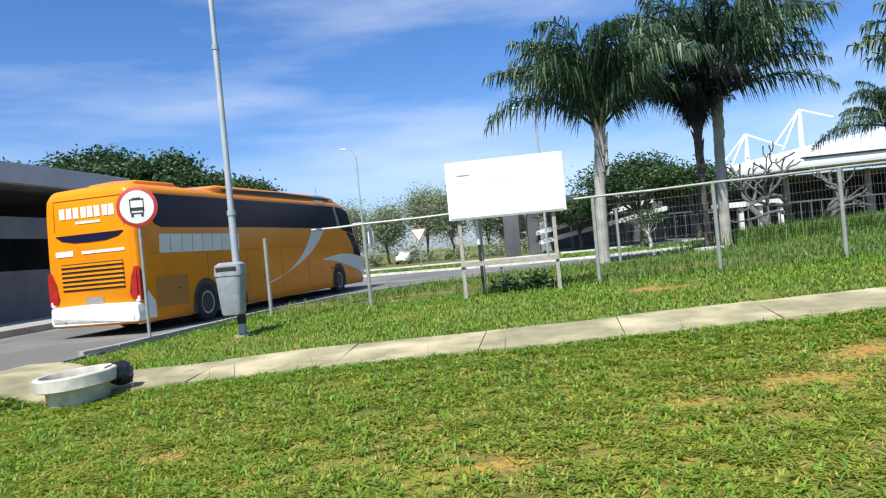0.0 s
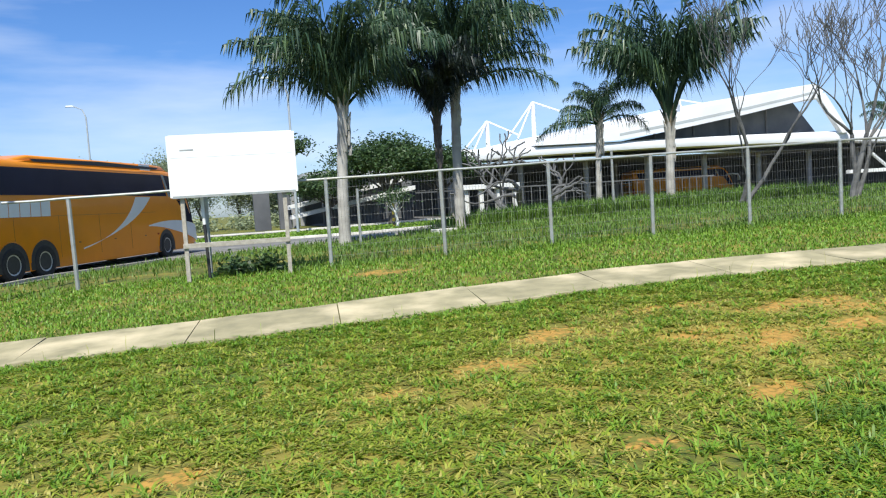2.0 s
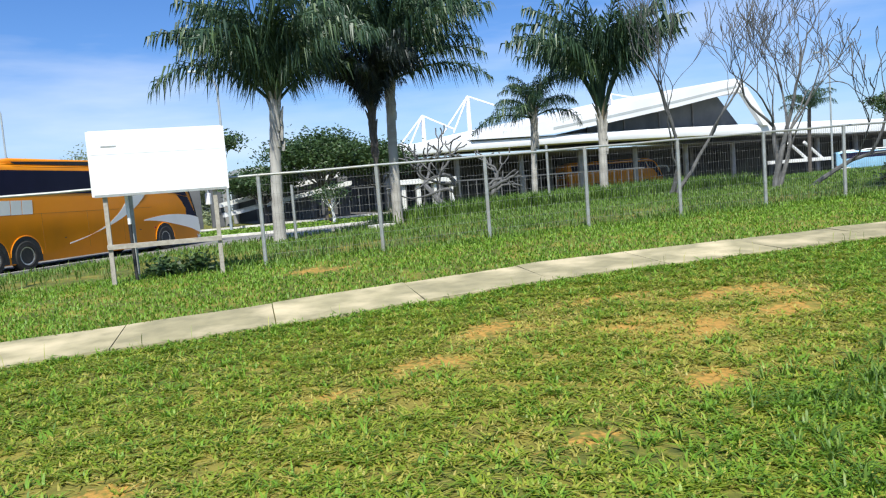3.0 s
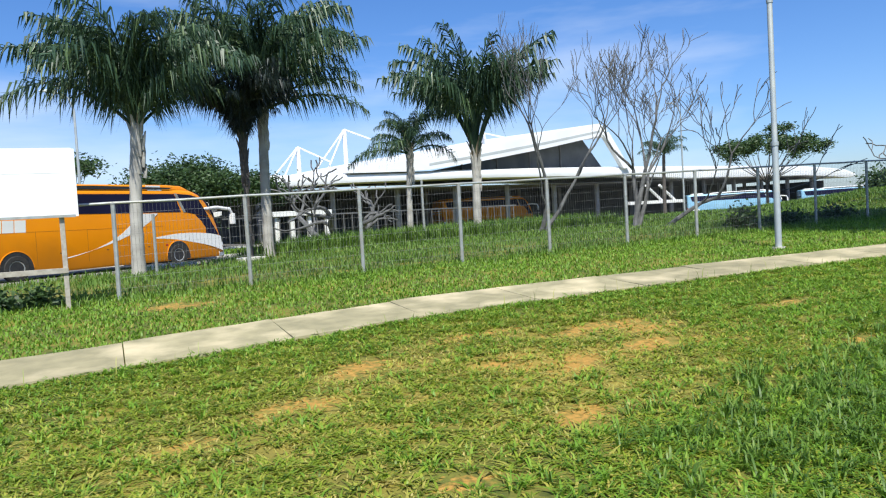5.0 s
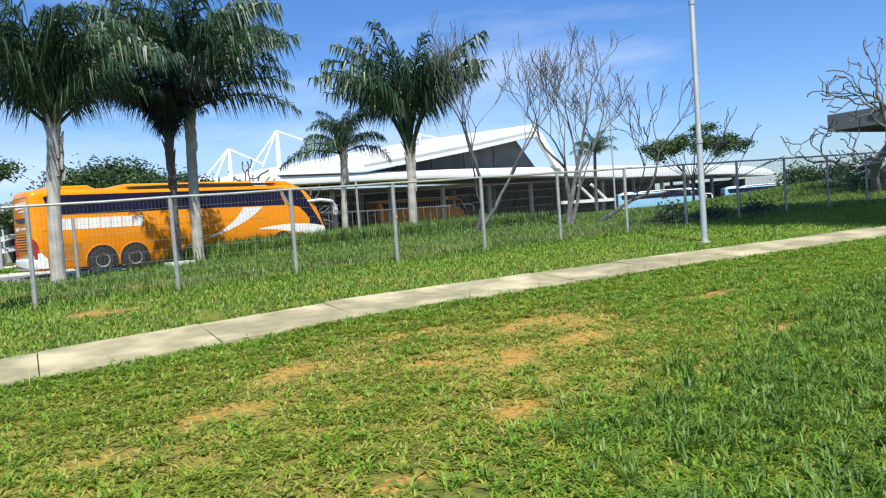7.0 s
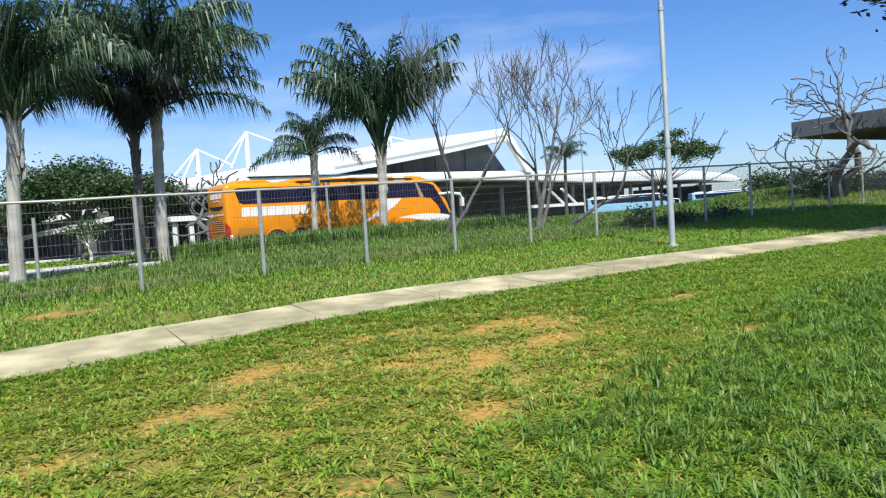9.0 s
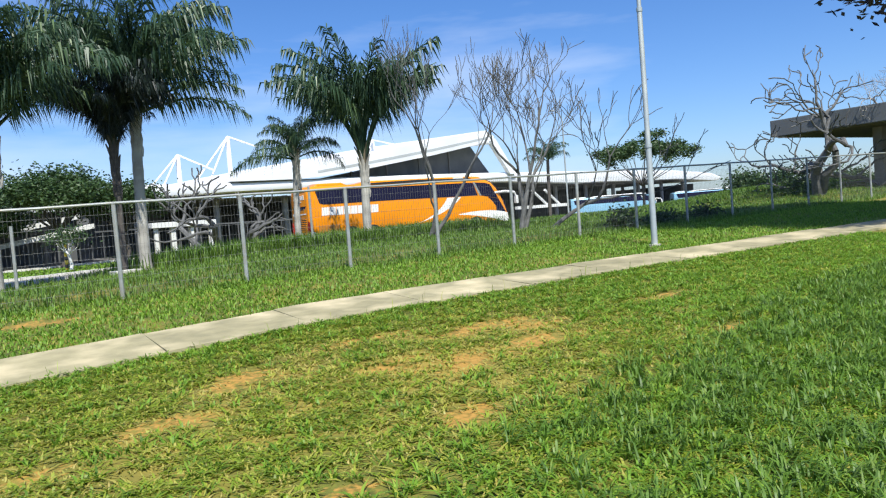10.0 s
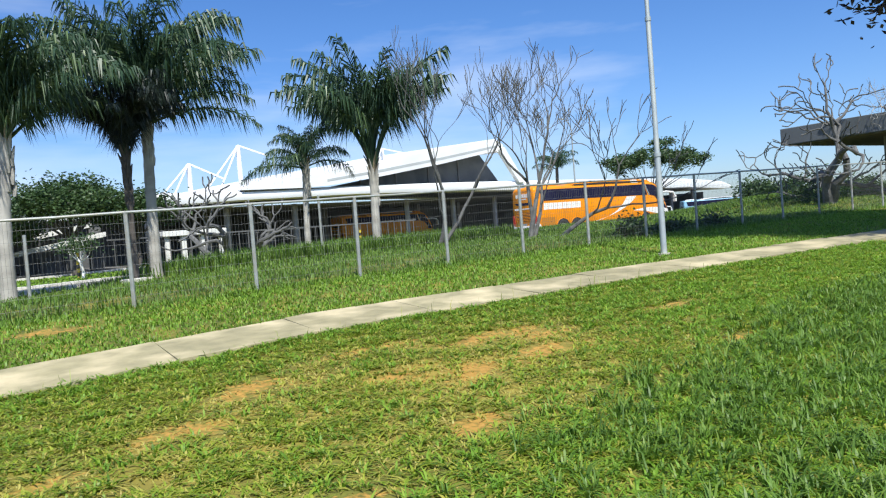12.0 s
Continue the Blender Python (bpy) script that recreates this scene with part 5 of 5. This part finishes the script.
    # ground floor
    # walls coloured dark for the shade deep under the canopy
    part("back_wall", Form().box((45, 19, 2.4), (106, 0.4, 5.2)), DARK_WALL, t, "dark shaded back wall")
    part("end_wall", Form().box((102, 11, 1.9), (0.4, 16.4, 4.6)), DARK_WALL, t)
    part("floor", Form().box((48, 8, -0.42), (118, 23, 1.0)), SOFFIT, t, "concrete concourse floor")
    for k in range(16):
        part("column", Form().tube([(-14 + 7.5 * k, 3.0, 0), (-14 + 7.5 * k, 3.0, 5.0)], 0.3, 10), COLUMN, t, smooth=True)
        part("column", Form().tube([(-12 + 7.5 * k, 12.0, 0), (-12 + 7.5 * k, 12.0, 5.0)], 0.3, 10), COLUMN, t, smooth=True)
    for s, w in ((1.6, 2.2), (4.8, 2.7)):
        part("shelter_roof", Form().box((s, -0.6, 2.65), (w, 2.0, 0.45)), WHITE, t, "low white shelter roof", bevel=0.03)
        for ds in (-0.3, 0.35):
            part("shelter_leg", Form().box((s + w * ds, -1.2, 1.3), (0.4, 0.2, 2.3)), WHITE, t)
    part("white_beam", Form().box((51.6, -2.0, 1.95), (10.6, 0.5, 0.4)), WHITE, t, "white low canopy beam", bevel=0.03)
    for a, b in (((49.6, 4.1), (52.6, 2.1)), ((52.2, 4.1), (55.2, 2.1))):
        stay((a[0], -2.0, a[1]), (b[0], -2.0, b[1]), 0.18)
    # lower left wing
    part("wing_roof", Form().loft([[(s, -1, z - 0.5), (s, -1, z), (s, 14, z + 0.2), (s, 14, z - 0.3)] for s, z in ((-13.4, 4.7), (-8, 4.72), (-3.2, 4.7))]), ROOF_GREY, t, "grey low wing roof")
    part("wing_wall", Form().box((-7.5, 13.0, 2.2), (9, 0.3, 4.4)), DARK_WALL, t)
    part("wing_beam", Form().box((-15.6, -0.2, 3.95), (4.4, 0.9, 0.35)), WHITE, t, "white beam on dark piers", bevel=0.03)
    for s, w in ((-17.2, 1.3), (-15.3, 1.0), (-11.6, 0.9), (-8.0, 0.9), (-4.5, 0.9)):
        part("pier", Form().box((s, -0.2, 1.9), (w, 0.8, 3.7)), DARK_WALL, t, bevel=0.03)
    for s0, z0, s1, z1 in ((-15.2, 2.0, -5.2, 3.9), (-15.0, 1.2, -4.2, 3.1)):
        part("ramp", Form().loft([[(s0, -2.2, z0 - 0.35), (s0, -2.2, z0), (s0, -0.8, z0), (s0, -0.8, z0 - 0.35)], [(s1, -2.2, z1 - 0.35), (s1, -2.2, z1), (s1, -0.8, z1), (s1, -0.8, z1 - 0.35)]]), WHITE, t, "white ramp parapet")
    for k in range(40):
        part("baluster", Form().box((-7 + 0.9 * k, -1.4, 1.35), (0.07, 0.07, 2.2)), DARK_WALL, t)
    part("guard_rail", Form().box((10.5, -1.4, 2.45), (36, 0.1, 0.12)), DARK_WALL, t)
    return t


terminal()


def grey_canopy():
    t = thing("grey_canopy", "grey overhanging flat roof on concrete columns", "building")
    part("roof", Form().box((53.0, 10.0, 5.0), (26.0, 27.0, 0.95)), ROOF_SHADED, t, bevel=0.04)
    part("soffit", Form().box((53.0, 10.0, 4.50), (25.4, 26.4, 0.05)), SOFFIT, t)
    for k in range(4):
        part("column", Form().box((43.0, 19.0 - 7 * k, 2.6), (0.5, 0.5, 3.8)), COLUMN, t, bevel=0.03)
    part("back_wall", Form().box((60.0, 10.0, 2.6), (0.4, 26.0, 3.8)), DARK_WALL, t)


grey_canopy()


# ---- street furniture and the car ----
def street_lamp(x, y, h, toward):
    b = float(land(x, y))
    t = thing("street_lamp", "tall thin street lamp with a curved arm", "street lamp", pose(x, y, b))
    part("pole", Form().tube([(0, 0, -0.2), (0, 0, h - 1.2), (toward * 0.3, 0, h - 0.4), (toward * 1.1, 0, h)], [0.11, 0.08, 0.06, 0.05], 8), POLE_PAINT, t, smooth=True)
    part("lamp_head", Form().box((toward * 1.5, 0, h + 0.02), (0.9, 0.3, 0.16), None, 0.7), POLE_PAINT, t, bevel=0.03)
    return t


street_lamp(-0.6, 52.5, 11.2, -1)
street_lamp(-22.0, 80.0, 14.0, -1)
street_lamp(59.0, 60.0, 12.6, -1)


def yield_sign():
    x, y = -9.8, 50.5
    t = thing("yield_sign", "triangular give-way sign with a red border", "road sign", pose(*spot(x, y), 0, 0, 9))
    part("post", Form().tube([(0, 0, -0.2), (0, 0, 2.9)], 0.05, 8), GALV, t)
    part("plate", Form().prism([(-0.6, 3.0), (0.6, 3.0), (0, 2.0)], -0.08, -0.06), RED, t)
    part("face", Form().prism([(-0.52, 2.96), (0.52, 2.96), (0, 2.09)], -0.087, -0.0805), WHITE, t)


yield_sign()


def marker_post(x, y):
    t = thing("marker_post", "black and yellow striped marker post", "bollard", pose(*spot(x, y)))
    for k in range(7):
        part("band", Form().tube([(0, 0, 0.24 * k - 0.1), (0, 0, 0.24 * k + 0.14)], 0.09, 10), BLACK if k % 2 else YELLOW, t)


marker_post(5.9, 47.5)
marker_post(27.0, 52.0)


def thin_post(x, y, h, label):
    ob = part("post", Form().tube([(0, 0, -0.2), (0, 0, h)], 0.05, 8), GALV, None, smooth=True, m=pose(*spot(x, y)))
    tagged(ob, label, "post")


thin_post(2.1, 24.0, 1.9, "thin grey metal post in the grass")
thin_post(12.9, 27.5, 2.6, "thin grey metal post in the grass")


def slab(x, y, w, d):
    ob = part("concrete_slab", Form().box((0, 0, 0.06), (w, d, 0.2)), KERB, None, bevel=0.015, m=pose(*spot(x, y), 0, 0, 20))
    tagged(ob, "pale concrete cover slab in the grass", "slab")


slab(5.3, 25.5, 0.9, 0.5)
slab(2.9, 29.4, 2.0, 0.4)


def far_car():
    t = thing("car", "small white car parked in the distance", "car", pose(-17.0, 80.0, float(land(-17, 80)) + 0.02, 0, 0, 80))
    rings = []
    for x, w, lo, hi in ((-2.0, 0.7, 0.4, 0.75), (-1.8, 0.8, 0.3, 0.95), (-1.2, 0.84, 0.28, 1.0), (-0.6, 0.84, 0.28, 1.4), (0.9, 0.84, 0.28, 1.45), (1.6, 0.82, 0.28, 1.0), (2.0, 0.75, 0.35, 0.85)):
        rings.append(section(x, w, lo, hi, 0.12, 0.1))
    part("body", Form().loft(rings), COACH_WHITE, t, smooth=True)
    for s in (-1, 1):
        part("window", strip([(-0.7, 1.32), (0.9, 1.36)], [(-1.0, 1.0), (1.3, 1.0)], s * 0.84 - 0.01, 0.02), COACH_GLASS, t)
        for x in (-1.3, 1.3):
            part("wheel", Form().lathe([(0.3, -0.1), (0.31, 0), (0.3, 0.1)], 16), TYRE, t, m=pose(x, s * 0.76, 0.31, 90, 0, 0))
    part("rear_window", Form().box((1.42, 0, 1.2), (0.1, 1.2, 0.3), pose(0, 0, 0)), COACH_GLASS, t)


far_car()

# ---- what moves ----
COACH_ROWS = [  # seconds, x, y, heading, z
    (0.0, -10.98, 14.25, 84.4, -0.08), (0.5, -10.64, 15.35, 82.9, -0.08), (1.5, -10.28, 17.7, 77.8, -0.09), (2.5, -10.03, 20.95, 68.3, -0.09), (3.5, -9.6, 24.7, 54.6, -0.08),
    (4.5, -8.05, 28.2, 41.8, -0.07), (5.5, -5.5, 31.1, 29.9, -0.05), (6.5, -1.97, 33.5, 18.2, 0.0), (7.0, 0.24, 34.45, 14.8, 0.02), (8.0, 5.1, 35.9, 9.6, 0.08), (9.0, 10.4, 37.0, 5.0, 0.12),
    (9.5, 13.4, 38.2, 1.5, 0.14), (10.0, 16.75, 39.1, -0.5, 0.155), (10.5, 20.93, 39.8, -2.0, 0.17), (11.0, 25.25, 40.2, -1.8, 0.18), (11.5, 29.74, 40.4, -0.9, 0.18), (12.0, 34.1, 40.4, 0.0, 0.18)]


def motions():
    walk(coach_orange, [(t, pose(x, y, z, 0, 0, a)) for t, x, y, a, z in COACH_ROWS])
    ts = np.array([r[0] for r in COACH_ROWS])
    way = np.concatenate([[0], np.cumsum([math.hypot(b[1] - a[1], b[2] - a[2]) for a, b in zip(COACH_ROWS, COACH_ROWS[1:])])])
    for w in coach_wheels:
        p = w.matrix_basis.translation.copy()
        rows = []
        for k in range(181):
            t = k / 15
            turn = math.degrees(float(np.interp(t, ts, way)) / 0.52)
            rows.append((t, pose(p.x, p.y, p.z) @ Matrix.Rotation(radians(turn), 4, "Y")))
        walk(w, rows)


motions()
